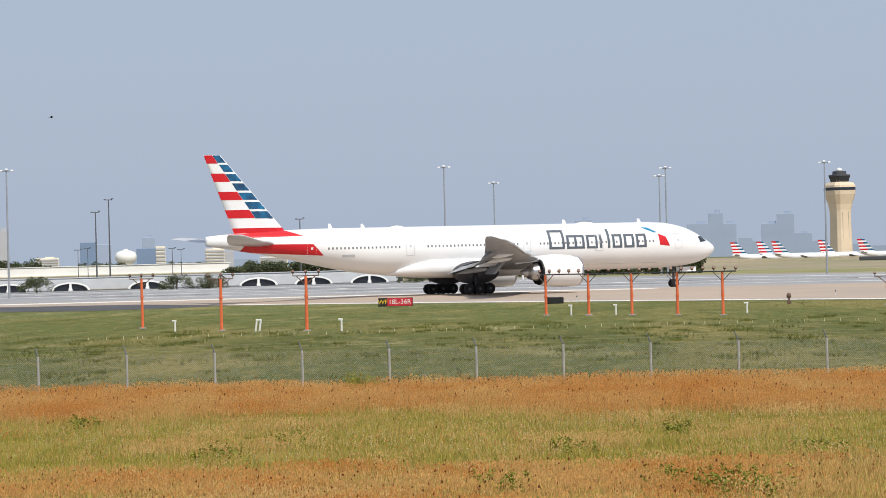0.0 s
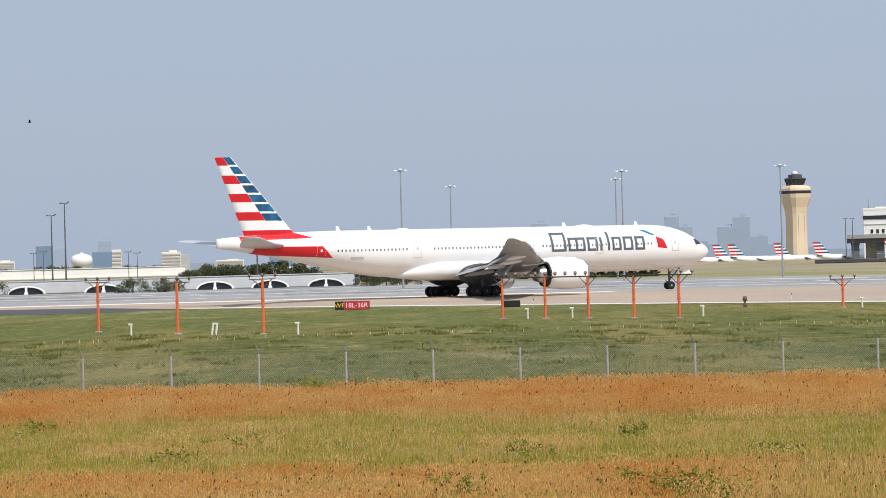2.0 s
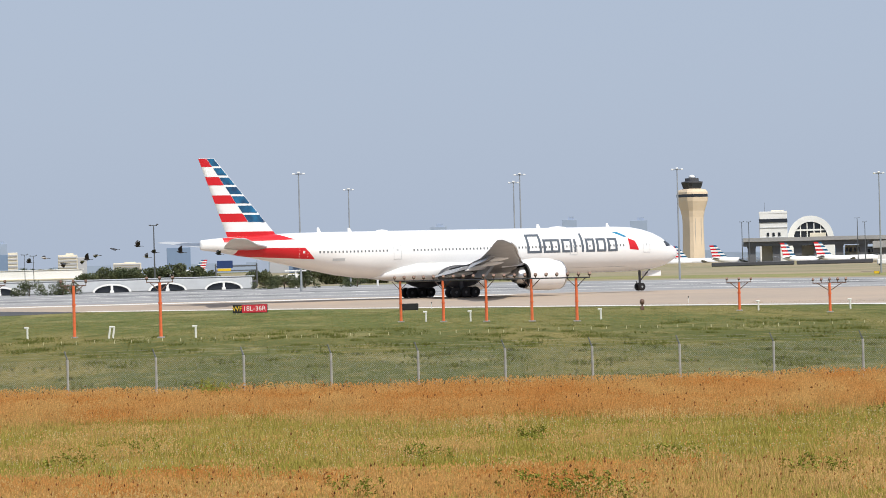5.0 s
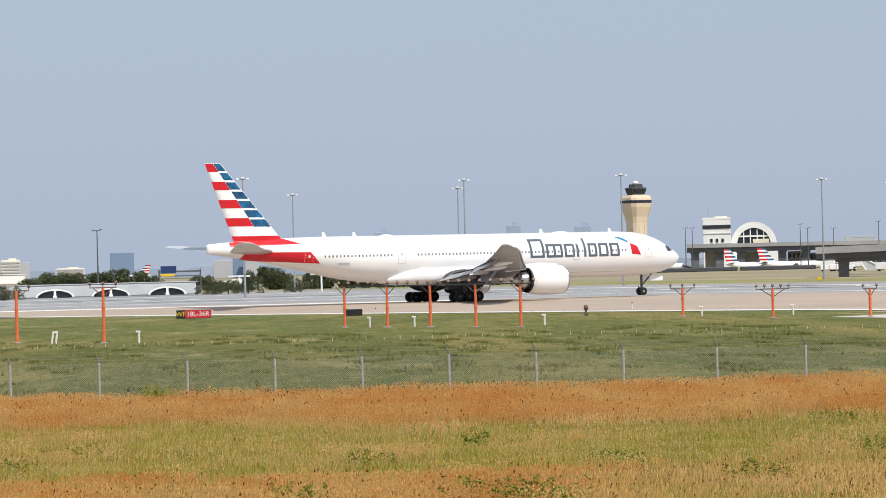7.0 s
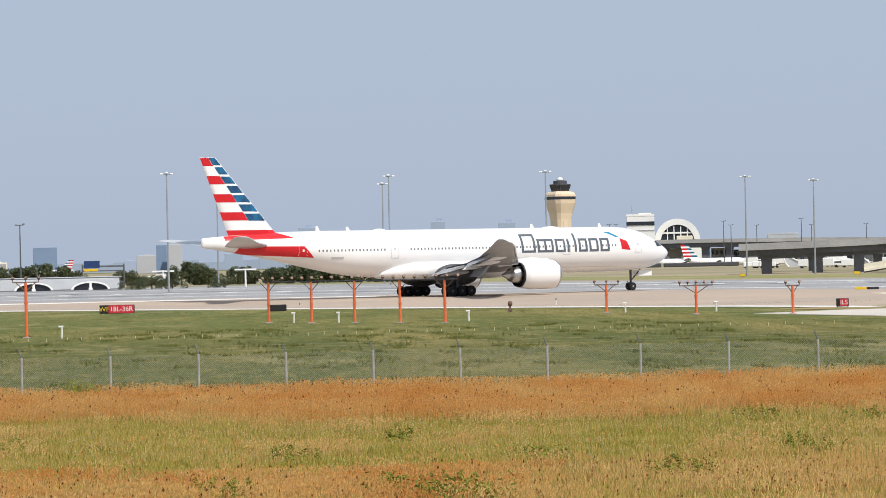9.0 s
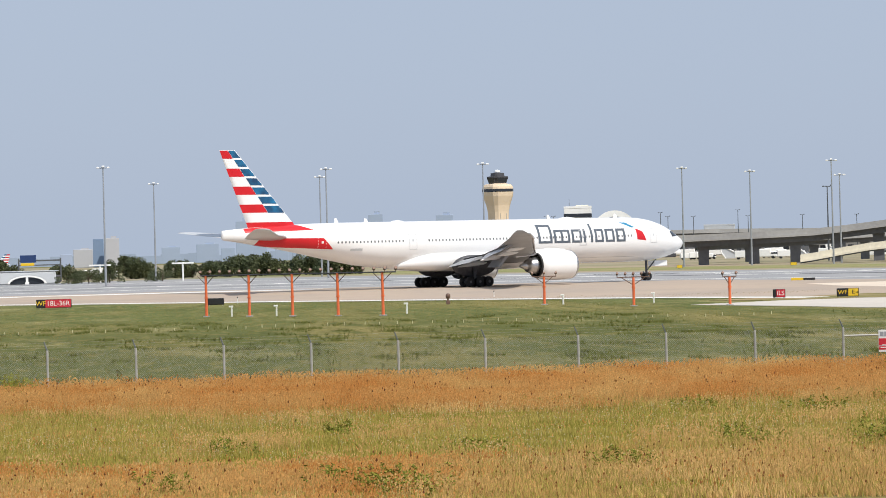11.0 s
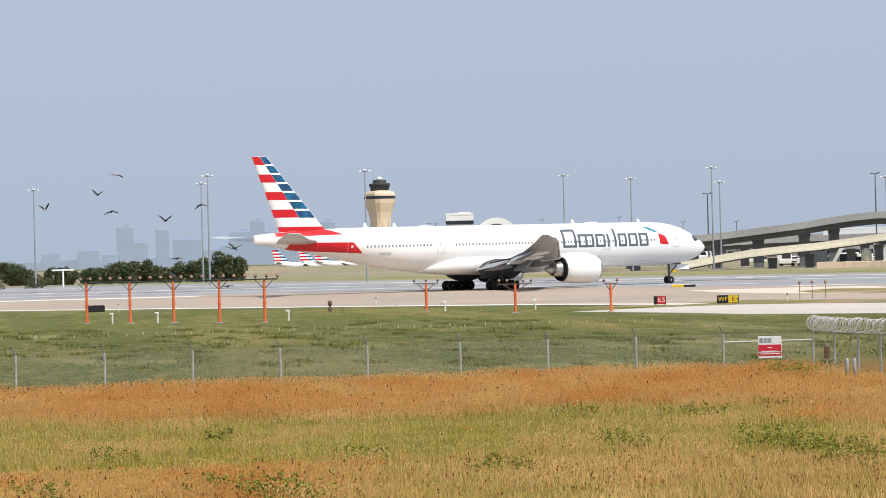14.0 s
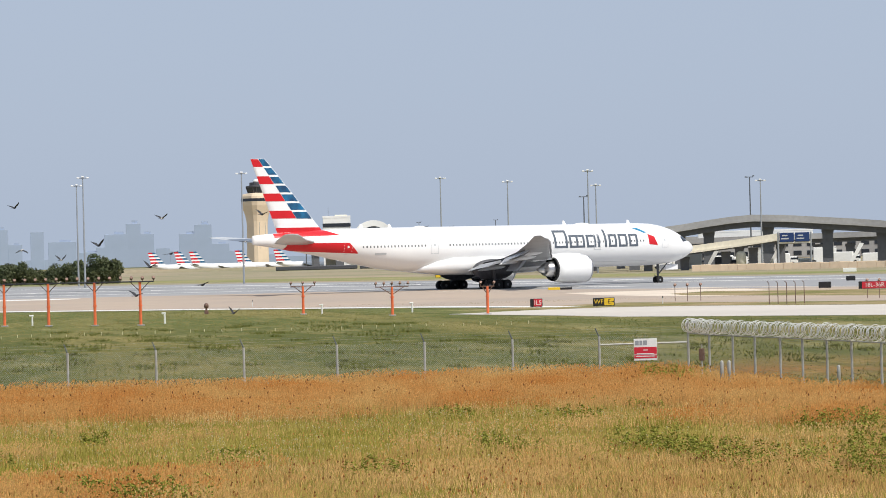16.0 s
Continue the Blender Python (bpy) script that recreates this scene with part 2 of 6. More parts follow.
STRIP = mat("green_verge_grass", (0.20, 0.22, 0.08), 0.95, 0, 0.15, 0.03, 0.5, (0.30, 0.27, 0.13), spec=0.1)
VERGE = mat("worn_verge_grass", (0.17, 0.165, 0.055), 0.95, 0, 0.2, 0.12, 1.2, (0.36, 0.27, 0.15), spec=0.1)
PALE_PATCH = mat("pale_patch_concrete", (0.74, 0.64, 0.52), 0.9, 0, 0.06, 0.08, 0.9, (0.62, 0.52, 0.42))
GREYSTREAK = mat("worn_grey_streak", (0.16, 0.165, 0.175), 0.9, 0, 0.1, 0.3, 3)
ground()
slab("apron_far", [(-420, 640), (-76, 600), (16, 640), (80, 552), (95, 513), (146, 421), (178, 350), (520, 120), (2600, 900), (2600, 3300), (-1800, 3300)], 0.004, DIRT,
     "dry brown dirt and grass beyond the runway", "ground")
slab("runway", [(-480, 420), (-53, 385), (10, 385), (52, 368), (79, 350), (100, 292), (125, 250), (300, 60), (420, 60), (178, 352), (146, 423), (95, 515), (80, 553), (16, 641), (-76, 602), (-480, 640)],
     0.02, GREY_PAVE, "pale grey runway asphalt with faint stripes", "runway")
slab("taxiway", [(-26, 312), (-9, 297), (16, 271), (34, 251), (51, 230), (62, 211), (84, 203), (200, 150), (300, 58), (125, 251), (100, 293), (79, 351), (52, 369), (10, 386), (-53, 386), (-140, 392), (-140, 384), (-40, 340)],
     0.03, TAN_PAVE, "tan concrete taxiway worn smooth", "taxiway")
def taxiway_crown():
    """The gentle rise in the middle of the taxiway, which falls away along its length."""
    bm = bmesh.new()
    rows = []
    for i in range(46):
        x = -24 + 2 * i
        high = max(0.0, 0.30 - 0.0053 * (x - 3)) * min(1.0, (x + 24) / 14)
        yc = 341 + 0.11 * x
        rows.append([bm.verts.new((x, yc + 22 * q / 8, 0.034 + high * math.cos(math.pi * q / 16) ** 2 - (0.03 if abs(q) == 8 else 0))) for q in range(-8, 9)])
    for a, b in zip(rows, rows[1:]):
        for k in range(16):
            bm.faces.new((a[k], b[k], b[k + 1], a[k + 1]))
    return tagged(part("taxiway_crown", bm, TAN_PAVE, smooth=True), "tan concrete crown of the taxiway", "taxiway", kind="structure")


taxiway_crown()
slab("shoulder", [(-160, 330), (-52, 305), (-41, 297), (-32, 301), (-26, 311), (-40, 339), (-140, 383), (-160, 383)], 0.03, DARK_PAVE, "dark asphalt shoulder of the taxiway", "pavement")
slab("connector", [(46, 201), (51, 186), (53, 177), (57, 172), (65, 162), (80, 146), (160, 100), (180, 130), (77, 190), (68, 203.5), (62, 208.4), (55, 207)], 0.03, PALE_PAVE, "pale new concrete taxiway entry", "taxiway")
slab("near_verge_strip", [(180, 130.5), (77, 191), (68, 204.5), (62, 209.4), (54, 209), (51, 216), (62, 222), (68, 226), (74, 213.9), (82, 202), (180, 140)], 0.036, VERGE, "thin strip of green and dry grass beside the taxiway", "ground")
slab("island_verge", [(84.5, 264), (82.5, 252), (84, 247.5), (91, 226), (110, 190), (130, 215), (104, 258), (99, 263), (92, 274)], 0.036, VERGE, "green grass island between the pavements", "ground")
slab("pale_patch", [(80, 290), (78, 268), (80, 256), (82, 246), (86, 243), (98, 270), (100, 284), (94, 290)], 0.033, PALE_PATCH, "pale concrete patch at the runway turn", "pavement")
slab("pale_patch", [(97, 301), (104, 297), (112, 276), (150, 235), (150, 239), (112.5, 280), (104, 302), (97, 306)], 0.033, PALE_PATCH, "pale concrete strip along the runway", "pavement")


def edge_line(name, pts, width, label, z=0.045):
    """A painted line laid on the pavement along a course."""
    bm = bmesh.new()
    vs = []
    for i, p in enumerate(pts):
        a, b = Vector(pts[max(i - 1, 0)]), Vector(pts[min(i + 1, len(pts) - 1)])
        d = (b - a).normalized()
        nrm = Vector((-d.y, d.x)) * width / 2
        q = Vector(p)
        vs.append((bm.verts.new((*(q + nrm), z)), bm.verts.new((*(q - nrm), z))))
    for (a, b), (c, d) in zip(vs, vs[1:]):
        bm.faces.new((a, b, d, c))
    bmesh.ops.recalc_face_normals(bm, faces=bm.faces)
    bmesh.ops.solidify(bm, geom=bm.faces[:], thickness=0.01)
    return tagged(part(name, bm, WHITELINE), label, "runway marking", kind="structure")


slab("green_verge", [(24, 690), (88, 588), (102, 545), (154, 448), (188, 372), (230, 345), (196, 420), (165, 520), (118, 640), (60, 760)], 0.012, STRIP, "green grass verge beyond the runway", "ground")
edge_line("edge_line", [(-26, 314.5), (-9, 299.5), (16, 273.5), (34, 253.5), (51, 232.5), (60, 215)], 3.4, "broad white painted taxiway edge")
edge_line("centre_line", [(-120, 372), (-53, 374), (10, 372), (30, 366)], 9.0, "white painted band where taxiway meets runway")
edge_line("runway_band", [(-60, 420), (10, 420), (60, 400), (100, 330)], 2.5, "faint white runway edge line")
edge_line("runway_stripe", [(-300, 470), (-50, 470), (10, 468), (75, 440), (118, 370), (170, 300)], 3.0, "faint white runway stripe")
edge_line("runway_stripe", [(-300, 545), (-60, 540), (16, 560), (70, 500), (110, 430), (150, 380)], 4.0, "faint white runway stripe")
for q, (x0, y0, x1, y1) in enumerate(((-90, 500, -60, 500), (-40, 505, -15, 505), (0, 500, 22, 490), (35, 478, 52, 462), (62, 452, 76, 436), (86, 420, 98, 402), (106, 388, 118, 370), (-60, 445, -40, 446), (-20, 448, 0, 447), (20, 440, 36, 434), (-100, 570, -70, 568), (-30, 580, 0, 584), (20, 560, 40, 535), (84, 470, 100, 445))):
    edge_line("rubber_streak", [(x0, y0), (x1, y1)], 3.0, "dark worn streak on the runway").data.materials[0] = GREYSTREAK
for q in range(26):
    u = q / 25
    edge_line("runway_dash", [(-110 + 250 * u, 520 - 70 * u - 60 * u * u), (-107.4 + 250 * u, 519.5 - 70 * u - 60 * u * u)], 5.0, "short white painted runway dash", 0.05)


# ---- airliner ----
WB = 37.1                     # the main gear's way behind the nose
STATIONS = [  # way behind the nose, top, bottom, half width
    (0, 5.13, 5.03, 0.05), (0.15, 5.46, 4.70, 0.4), (0.5, 5.80, 4.36, 0.75), (1, 6.13, 4.04, 1.1), (1.7, 6.50, 3.70, 1.5), (2.5, 6.98, 3.40, 1.9), (3.4, 7.48, 3.16, 2.25),
    (4.6, 8.00, 2.96, 2.58), (6.2, 8.46, 2.80, 2.86), (8, 8.76, 2.71, 3.02), (10.5, 8.88, 2.68, 3.1), (20, 8.88, 2.68, 3.1), (30, 8.88, 2.68, 3.1), (40, 8.88, 2.68, 3.1), (48, 8.88, 2.70, 3.1),
    (51, 8.88, 2.88, 3.08), (54, 8.88, 3.28, 3), (57, 8.87, 3.88, 2.82), (60, 8.83, 4.53, 2.5), (63, 8.74, 5.18, 2.08), (66, 8.60, 5.76, 1.6), (69, 8.43, 6.28, 1.08), (71.3, 8.28, 6.66, 0.66), (72.9, 8.13, 6.88, 0.3), (73.1, 8.08, 6.98, 0.2)]


def hull(s):
    """Top, bottom and half width of the fuselage s metres behind the nose."""
    k = [row[0] for row in STATIONS]
    return [float(np.interp(s, k, [row[i] for row in STATIONS])) for i in (1, 2, 3)]


def skin(s, z, side=-1, off=0.012):
    """A point on the fuselage's side at that station and height, lifted a little off it."""
    top, low, w = hull(s)
    c, h = (top + low) / 2, (top - low) / 2
    q = max(-0.999, min(0.999, (z - c) / h))
    return Vector((WB - s, side * (w * math.sqrt(1 - q * q) + off), c + h * q + off * q))


def decal(bm, s0, s1, z0, z1, lean=0.0, side=-1, off=0.014, nx=None, nz=None):
    """A painted field on the fuselage between stations and heights; lean shifts its top forward."""
    nx = nx or max(1, int(abs(s1 - s0) / 0.8))
    nz = nz or max(1, int(abs(z1 - z0) / 0.35))
    g = []
    for j in range(nz + 1):
        z = z0 + (z1 - z0) * j / nz
        g.append([bm.verts.new(skin(s0 + (s1 - s0) * i / nx - lean * j / nz, z, side, off)) for i in range(nx + 1)])
    for j in range(nz):
        for i in range(nx):
            f = (g[j][i], g[j][i + 1], g[j + 1][i + 1], g[j + 1][i])
            bm.faces.new(f if side > 0 else f[::-1])
    return bm


def quad_decal(bm, corners, side=-1, off=0.016, n=5):
    """A painted four-cornered field; corners as (station, height) round it."""
    a, b, c, d = [Vector(p) for p in corners]
    g = [[bm.verts.new(skin(*((a.lerp(b, i / n)).lerp(d.lerp(c, i / n), j / n)), side, off)) for i in range(n + 1)] for j in range(n + 1)]
    for j in range(n):
        for i in range(n):
            bm.faces.new((g[j][i], g[j][i + 1], g[j + 1][i + 1], g[j + 1][i]))
    bmesh.ops.recalc_face_normals(bm, faces=bm.faces)
    return bm


def foil(bm, sections, side=1, n=14):
    """A wing from sections: (way behind the nose of the leading edge, span, height, chord, thickness)."""
    rings = []
    for s, y, z, chord, th in sections:
        ring = []
        for i in range(2 * n):
            u = i / n if i <= n else 2 - i / n
            u = (1 - math.cos(math.pi * u)) / 2
            t = th * 2.6 * (math.sqrt(max(u, 0)) * (1 - u) + 0.02 * (1 - u))
            ring.append(Vector((WB - s - chord * u, side * y, z + (t * 0.6 if i <= n else -t * 0.45))))
        rings.append(ring)
    return loft(bm, rings)


def wheel_part(parent, c, r, w, group_name="wheel"):
    bm = bmesh.new()
    turn = Matrix.Translation(c) @ Matrix.Rotation(radians(90), 4, "X")
    lathe(bm, [(r * 0.52, -w * 0.42), (r * 0.9, -w * 0.5), (r * 0.985, -w * 0.34), (r, 0), (r * 0.985, w * 0.34), (r * 0.9, w * 0.5), (r * 0.52, w * 0.42)], 22, turn)
    tyre = part("wheel", bm, RUBBER, parent, smooth=True)
    bm = bmesh.new()
    lathe(bm, [(r * 0.2, -w * 0.44), (r * 0.5, -w * 0.36), (r * 0.5, w * 0.36), (r * 0.2, w * 0.44)], 16, turn)
    part("rim", bm, DARKGREY if r > 0.6 else WINGGREY, tyre, "grey metal rim")
    return tyre


def airliner():
    ob = thing("airliner", pose(3, 343, 0.03), "long white twin-engine airliner with striped red and blue tail", "airplane")
    # fuselage
    bm = bmesh.new()
    seg, rings = 40, []
    ss = sorted(set([r[0] for r in STATIONS] + [12.5, 15, 17.5, 22.5, 25, 27.5, 32.5, 35, 37.5, 42.5, 45, 0.3, 0.75, 2.1, 3.0, 4.0, 5.4, 7.1, 9.2, 49.5, 52.5, 55.5, 58.5, 61.5, 64.5, 67.5]))
    for s in ss:
        top, low, w = hull(s)
        c, h = (top + low) / 2, (top - low) / 2
        rings.append([Vector((WB - s, w * math.cos(a), c + h * math.sin(a))) for a in (2 * math.pi * i / seg for i in range(seg))])
    loft(bm, rings)
    body = part("fuselage", bm, WHITE, ob, "glossy white painted metal fuselage", True)
    # belly fairing
    bm = bmesh.new()
    rings = []
    for s, w, low, top in [(25.5, 1.0, 2.65, 3.3), (27.5, 2.6, 2.4, 4.2), (30, 3.3, 2.2, 4.6), (34, 3.55, 2.1, 4.8), (39, 3.55, 2.1, 4.9), (43.5, 3.45, 2.2, 4.9), (46, 3.2, 2.4, 4.3), (48, 2.2, 2.62, 3.6), (49, 0.6, 2.7, 2.9)]:
        c, h = (low + top) / 2, (top - low) / 2
        rings.append([Vector((WB - s, w * math.copysign(abs(math.cos(a)) ** 0.7, math.cos(a)), c + h * math.copysign(abs(math.sin(a)) ** 0.7, math.sin(a)))) for a in (2 * math.pi * i / 28 for i in range(28))])
    loft(bm, rings)
    part("belly_fairing", bm, WHITE, ob, "white belly fairing", True)
    # wings
    for side in (-1, 1):
        bm = bmesh.new()
        foil(bm, [(27.6, 2.4, 3.5, 12.8, 1.4), (29.2, 5.0, 3.75, 10.9, 1.2), (32.2, 10.0, 4.3, 7.9, 0.85), (37.8, 18.0, 5.0, 5.5, 0.56), (44.1, 27.0, 6.15, 3.4, 0.34), (46.5, 30.0, 6.62, 2.5, 0.25), (49.1, 32.4, 7.05, 0.9, 0.08)], side)
        wing = part("wing", bm, WINGGREY, ob, "grey metal wing", True)
        # leading edge
        bm = bmesh.new()
        rod_pts = [(28.0, 3.0, 3.6), (32.1, 10.0, 4.32), (37.7, 18.0, 5.02), (44.0, 27.0, 6.17), (46.5, 30.0, 6.63)]
        for a, b in zip(rod_pts, rod_pts[1:]):
            rod(bm, (WB - a[0] + 0.03, side * a[1], a[2] + 0.03), (WB - b[0] + 0.03, side * b[1], b[2] + 0.03), 0.16, 0.12, 8)
        part("leading_edge", bm, CHROME, wing, "bright bare metal leading edge", True)
        # flaps drooped behind the wing
        for y0, y1, s0, s1, z0, z1, ch in [(4.0, 9.6, 39.4, 39.6, 3.35, 3.95, 2.6), (12.0, 21.5, 40.3, 43.2, 4.25, 5.4, 1.7)]:
            bm = bmesh.new()
            rings = []
            for y, s, z in ((y0, s0, z0), (y1, s1, z1)):
                rings.append([Vector((WB - s, side * y, z + 0.22)), Vector((WB - s - ch * 0.45, side * y, z + 0.02)), Vector((WB - s - ch, side * y, z - 0.72)), Vector((WB - s - ch * 0.4, side * y, z - 0.35)), Vector((WB - s, side * y, z - 0.12))])
            loft(bm, rings)
            part("flap", bm, WINGGREY, wing, "lowered grey flap")
        # flap track fairings
        for y, s, z, ln in [(5.6, 38.0, 3.05, 4.6), (10.8, 38.2, 3.85, 4.2), (15.2, 39.4, 4.35, 3.6), (19.5, 41.2, 4.95, 3.1)]:
            bm = bmesh.new()
            rings = []
            for u, r in ((0, 0.06), (0.12, 0.26), (0.4, 0.36), (0.7, 0.28), (0.93, 0.1), (1, 0.03)):
                rings.append([Vector((WB - s + 1.2 - ln * u, side * y + r * 0.6 * math.cos(a), z + 0.1 - 0.5 * u * u + r * math.sin(a))) for a in (2 * math.pi * i / 10 for i in range(10))])
            loft(bm, rings)
            part("flap_track_fairing", bm, WHITE if y > 9 else BELLY, wing, smooth=True)
        bm = bmesh.new()
        loft(bm, [[Vector((WB - s, side * y, z)) for s, z in ((37.4, 4.05), (37.9, 4.1), (39.3, 2.55), (38.9, 2.5))] for y in (9.5, 11.9)])
        part("flaperon", bm, WINGGREY, wing, "drooped grey flaperon")
        # aileron and flaperon seams
        bm = bmesh.new()
        for y, s, z, ch in [(10.4, 39.2, 4.2, 1.4)]:
            box(bm, (WB - s, side * y, z), (ch * 1.2, 0.06, 0.3))
        part("flap_seam", bm, DARKGREY, wing)
        # engine
        bm = bmesh.new()
        turn = Matrix.Translation((WB - 26.0, side * 9.6, 2.60)) @ Matrix.Rotation(radians(-90), 4, "Y")
        lathe(bm, [(1.55, 0.55), (1.62, 0.1), (1.72, 0.0), (1.84, 0.18), (1.95, 1.0), (1.98, 2.2), (1.95, 3.6), (1.82, 4.8), (1.62, 5.7), (1.54, 5.72), (1.5, 5.2)], 40, turn)
        eng = part("engine", bm, WHITE, ob, "white engine cowling", True)
        bm = bmesh.new()
        lathe(bm, [(1.53, 0.5), (1.64, 0.06), (1.74, -0.02), (1.86, 0.16), (1.88, 0.3), (1.55, 0.56)], 40, turn)
        part("intake_lip", bm, CHROME, eng, "polished intake lip", True)
        bm = bmesh.new()
        lathe(bm, [(1.52, 5.0), (1.66, 5.62), (1.56, 5.95), (1.46, 5.3)], 40, turn)
        part("nozzle_ring", bm, SIGNBLACK, eng, "dark fan nozzle ring", True)
        bm = bmesh.new()
        lathe(bm, [(1.25, 4.6), (1.16, 5.8), (0.98, 6.7), (0.82, 7.15), (0.62, 7.1), (0.5, 7.5), (0.2, 8.2), (0.03, 8.35)], 28, turn)
        part("exhaust_cone", bm, CHROME, eng, "bare metal exhaust nozzle", True)
        bm = bmesh.new()
        lathe(bm, [(1.54, 1.4), (0.5, 1.3), (0.05, 0.8)], 28, turn)
        part("fan", bm, DARKGREY, eng, "dark fan", True)
        bm = bmesh.new()
        loft(bm, [[Vector((WB - s, side * (9.6 + w), z)) for w, z in ((-0.25, z0), (0.25, z0), (0.2, z1), (-0.2, z1))] for s, z0, z1 in ((27.1, 4.42, 4.7), (29.8, 4.2, 4.85), (32.4, 3.9, 4.6), (35.0, 3.7, 4.1))])
        part("pylon", bm, WHITE, eng, "white engine pylon")
        # stabilizer
        bm = bmesh.new()
        foil(bm, [(63.8, 0.9, 7.0, 6.5, 0.7), (67.2, 4.2, 7.35, 4.6, 0.48), (71.7, 10.2, 8.0, 2.3, 0.28), (72.8, 10.75, 8.1, 1.2, 0.12)], side)
        part("stabilizer", bm, BELLY, ob, "pale grey tailplane", True)
    # fin, built in painted bands
    def le(z):
        return 62.2 + (z - 8.3) * (70.9 - 62.2) / 9.97
    def te(z):
        return 69.3 + (z - 8.3) * (73.1 - 69.3) / 9.97
    def mid(z):
        return 66.3 + (z - 9.9) * (72.0 - 66.3) / 8.37
    z, bands = 18.27, []
    k = 0
    while z > 9.7:
        red = k % 2 == 0
        h = 1.04 if red else 1.255
        bands.append((z - h, z, red))
        z, k = z - h, k + 1
    def fin_ring(z, a, b):
        c = te(z) - le(z)
        pts = []
        for sgn in (1, -1):
            us = [a + (b - a) * i / 6 for i in range(7)]
            for u in us if sgn > 0 else us[::-1]:
                w = 0.42 * (1 - (z - 8) / 14) * (math.sqrt(max(u, 0)) * (1 - u) * 2.6 + 0.03)
                pts.append(Vector((WB - le(z) - c * u, sgn * w, z)))
        return pts
    bm = bmesh.new()
    loft(bm, [fin_ring(z, 0, 1) for z in [8.2, 8.9, 9.5, 11, 13, 15, 17, 18.0, 18.29]])
    fin = part("tail_fin", bm, WHITE, ob, "white tail fin with red and blue stripes", True)
    def stripe(z0, z1, u0, u1, material, name, lean=0.0):
        for side in (-1, 1):
            bm = bmesh.new()
            g = []
            for j in range(4):
                z = z0 + (z1 - z0) * j / 3
                a, b = u0(z), u1(z)
                row = []
                for i in range(7):
                    s = a + (b - a) * i / 6
                    u = (s - le(z)) / (te(z) - le(z))
                    w = 0.42 * (1 - (z - 8) / 14) * (math.sqrt(max(u, 0)) * max(1 - u, 0) * 2.6 + 0.03) + 0.02
                    row.append(bm.verts.new((WB - s, side * w, z)))
                g.append(row)
            for j in range(3):
                for i in range(6):
                    bm.faces.new((g[j][i], g[j][i + 1], g[j + 1][i + 1], g[j + 1][i]))
            bmesh.ops.recalc_face_normals(bm, faces=bm.faces)
            part(name, bm, material, fin)
    for z0, z1, red in bands:
        if red and z0 > 9.5:
            stripe(z0, min(z1, 18.26), mid, lambda z: te(z) - 0.01, RED, "red_stripe")
    z = 18.26
    for i in range(7):
        h = 0.90 if i else 0.93
        stripe(z - h, z, lambda z: le(z) + 0.12, lambda z: mid(z) - 0.05, BLUE, "blue_stripe")
        z -= 1.177
    # root stripe of the fin and the two hull stripes
    stripe(8.3, 9.1, lambda z: le(z) + 0.0, lambda z: te(z) - 0.01, RED, "red_stripe")
    for side in (-1, 1):
        bm = bmesh.new()
        quad_decal(bm, [(60.8, 7.98), (70.2, 7.78), (70.2, 8.3), (62.9, 8.72)], side, 0.02, 8)
        part("red_stripe", bm, RED, body)
        bm = bmesh.new()
        quad_decal(bm, [(58.3, 5.42), (68.8, 6.05), (68.3, 7.02), (59.7, 6.9)], side, 0.02, 10)
        part("red_stripe", bm, RED, body)
        # cabin windows, one small pane each
        for a, b in ((11.0, 13.4), (16.0, 20.4), (22.0, 28.0), (31.2, 44.4), (48.0, 57.6)):
            s = a
            while s < b:
                bm = bmesh.new()
                decal(bm, s, s + 0.2, 6.15, 6.42, 0, side, 0.016, 1, 1)
                part("cabin_window", bm, CABINGLASS, body)
                s += 0.533
        # doors
        for s, zb in ((6.6, 5.3), (18.7, 5.2), (29.4, 5.3), (46.0, 5.2), (59.3, 5.4)):
            bm = bmesh.new()
            for q in ((s, s + 0.05, zb, zb + 1.9), (s + 1.1, s + 1.15, zb, zb + 1.9), (s, s + 1.15, zb - 0.05, zb), (s, s + 1.15, zb + 1.9, zb + 1.95)):
                decal(bm, *q, 0, side, 0.026, 2, 5)
            decal(bm, s + 0.42, s + 0.7, 6.2, 6.5, 0, side, 0.026, 1, 1)
            part("cabin_door", bm, BELLY if s < 50 else SIGNWHITE, body, "outlined cabin door with a small window")
        # name on the side as plain bars
        x, bars = 26.7, [(2.3, 2.5), (2.65, 1.8), (1.65, 1.8), (0.9, 1.8), (0.42, 2.5), (1.45, 1.8), (1.55, 1.8), (1.55, 1.8)]
        for w, h in bars:
            bm = bmesh.new()
            # plain upright bars in the width and height of each character
            st = 0.36
            decal(bm, x, x - st, 5.5, 5.5 + h, 0, side, 0.02)
            if w > 1:
                decal(bm, x - w + st, x - w, 5.5, 5.5 + h, 0, side, 0.02)
                for zz in (5.5, 5.5 + h - 0.3):
                    decal(bm, x - st, x - w + st, zz, zz + 0.3, 0, side, 0.024)
            if w > 2.4:
                decal(bm, x - w / 2 + st / 2, x - w / 2 - st / 2, 5.8, 5.2 + h, 0, side, 0.02)
            part("name_bar", bm, LETTER, body, "slate grey plain bar")
            x -= w + 0.3
        # emblem
        bm = bmesh.new()
        quad_decal(bm, [(12.5, 8.15), (10.75, 7.4), (10.25, 7.45), (11.5, 8.1)], side, 0.02)
        part("blue_emblem", bm, LIGHTBLUE, body)
        bm = bmesh.new()
        quad_decal(bm, [(10.2, 7.25), (9.1, 6.85), (8.55, 5.6), (10.1, 5.75)], side, 0.02)
        part("red_emblem", bm, RED, body)
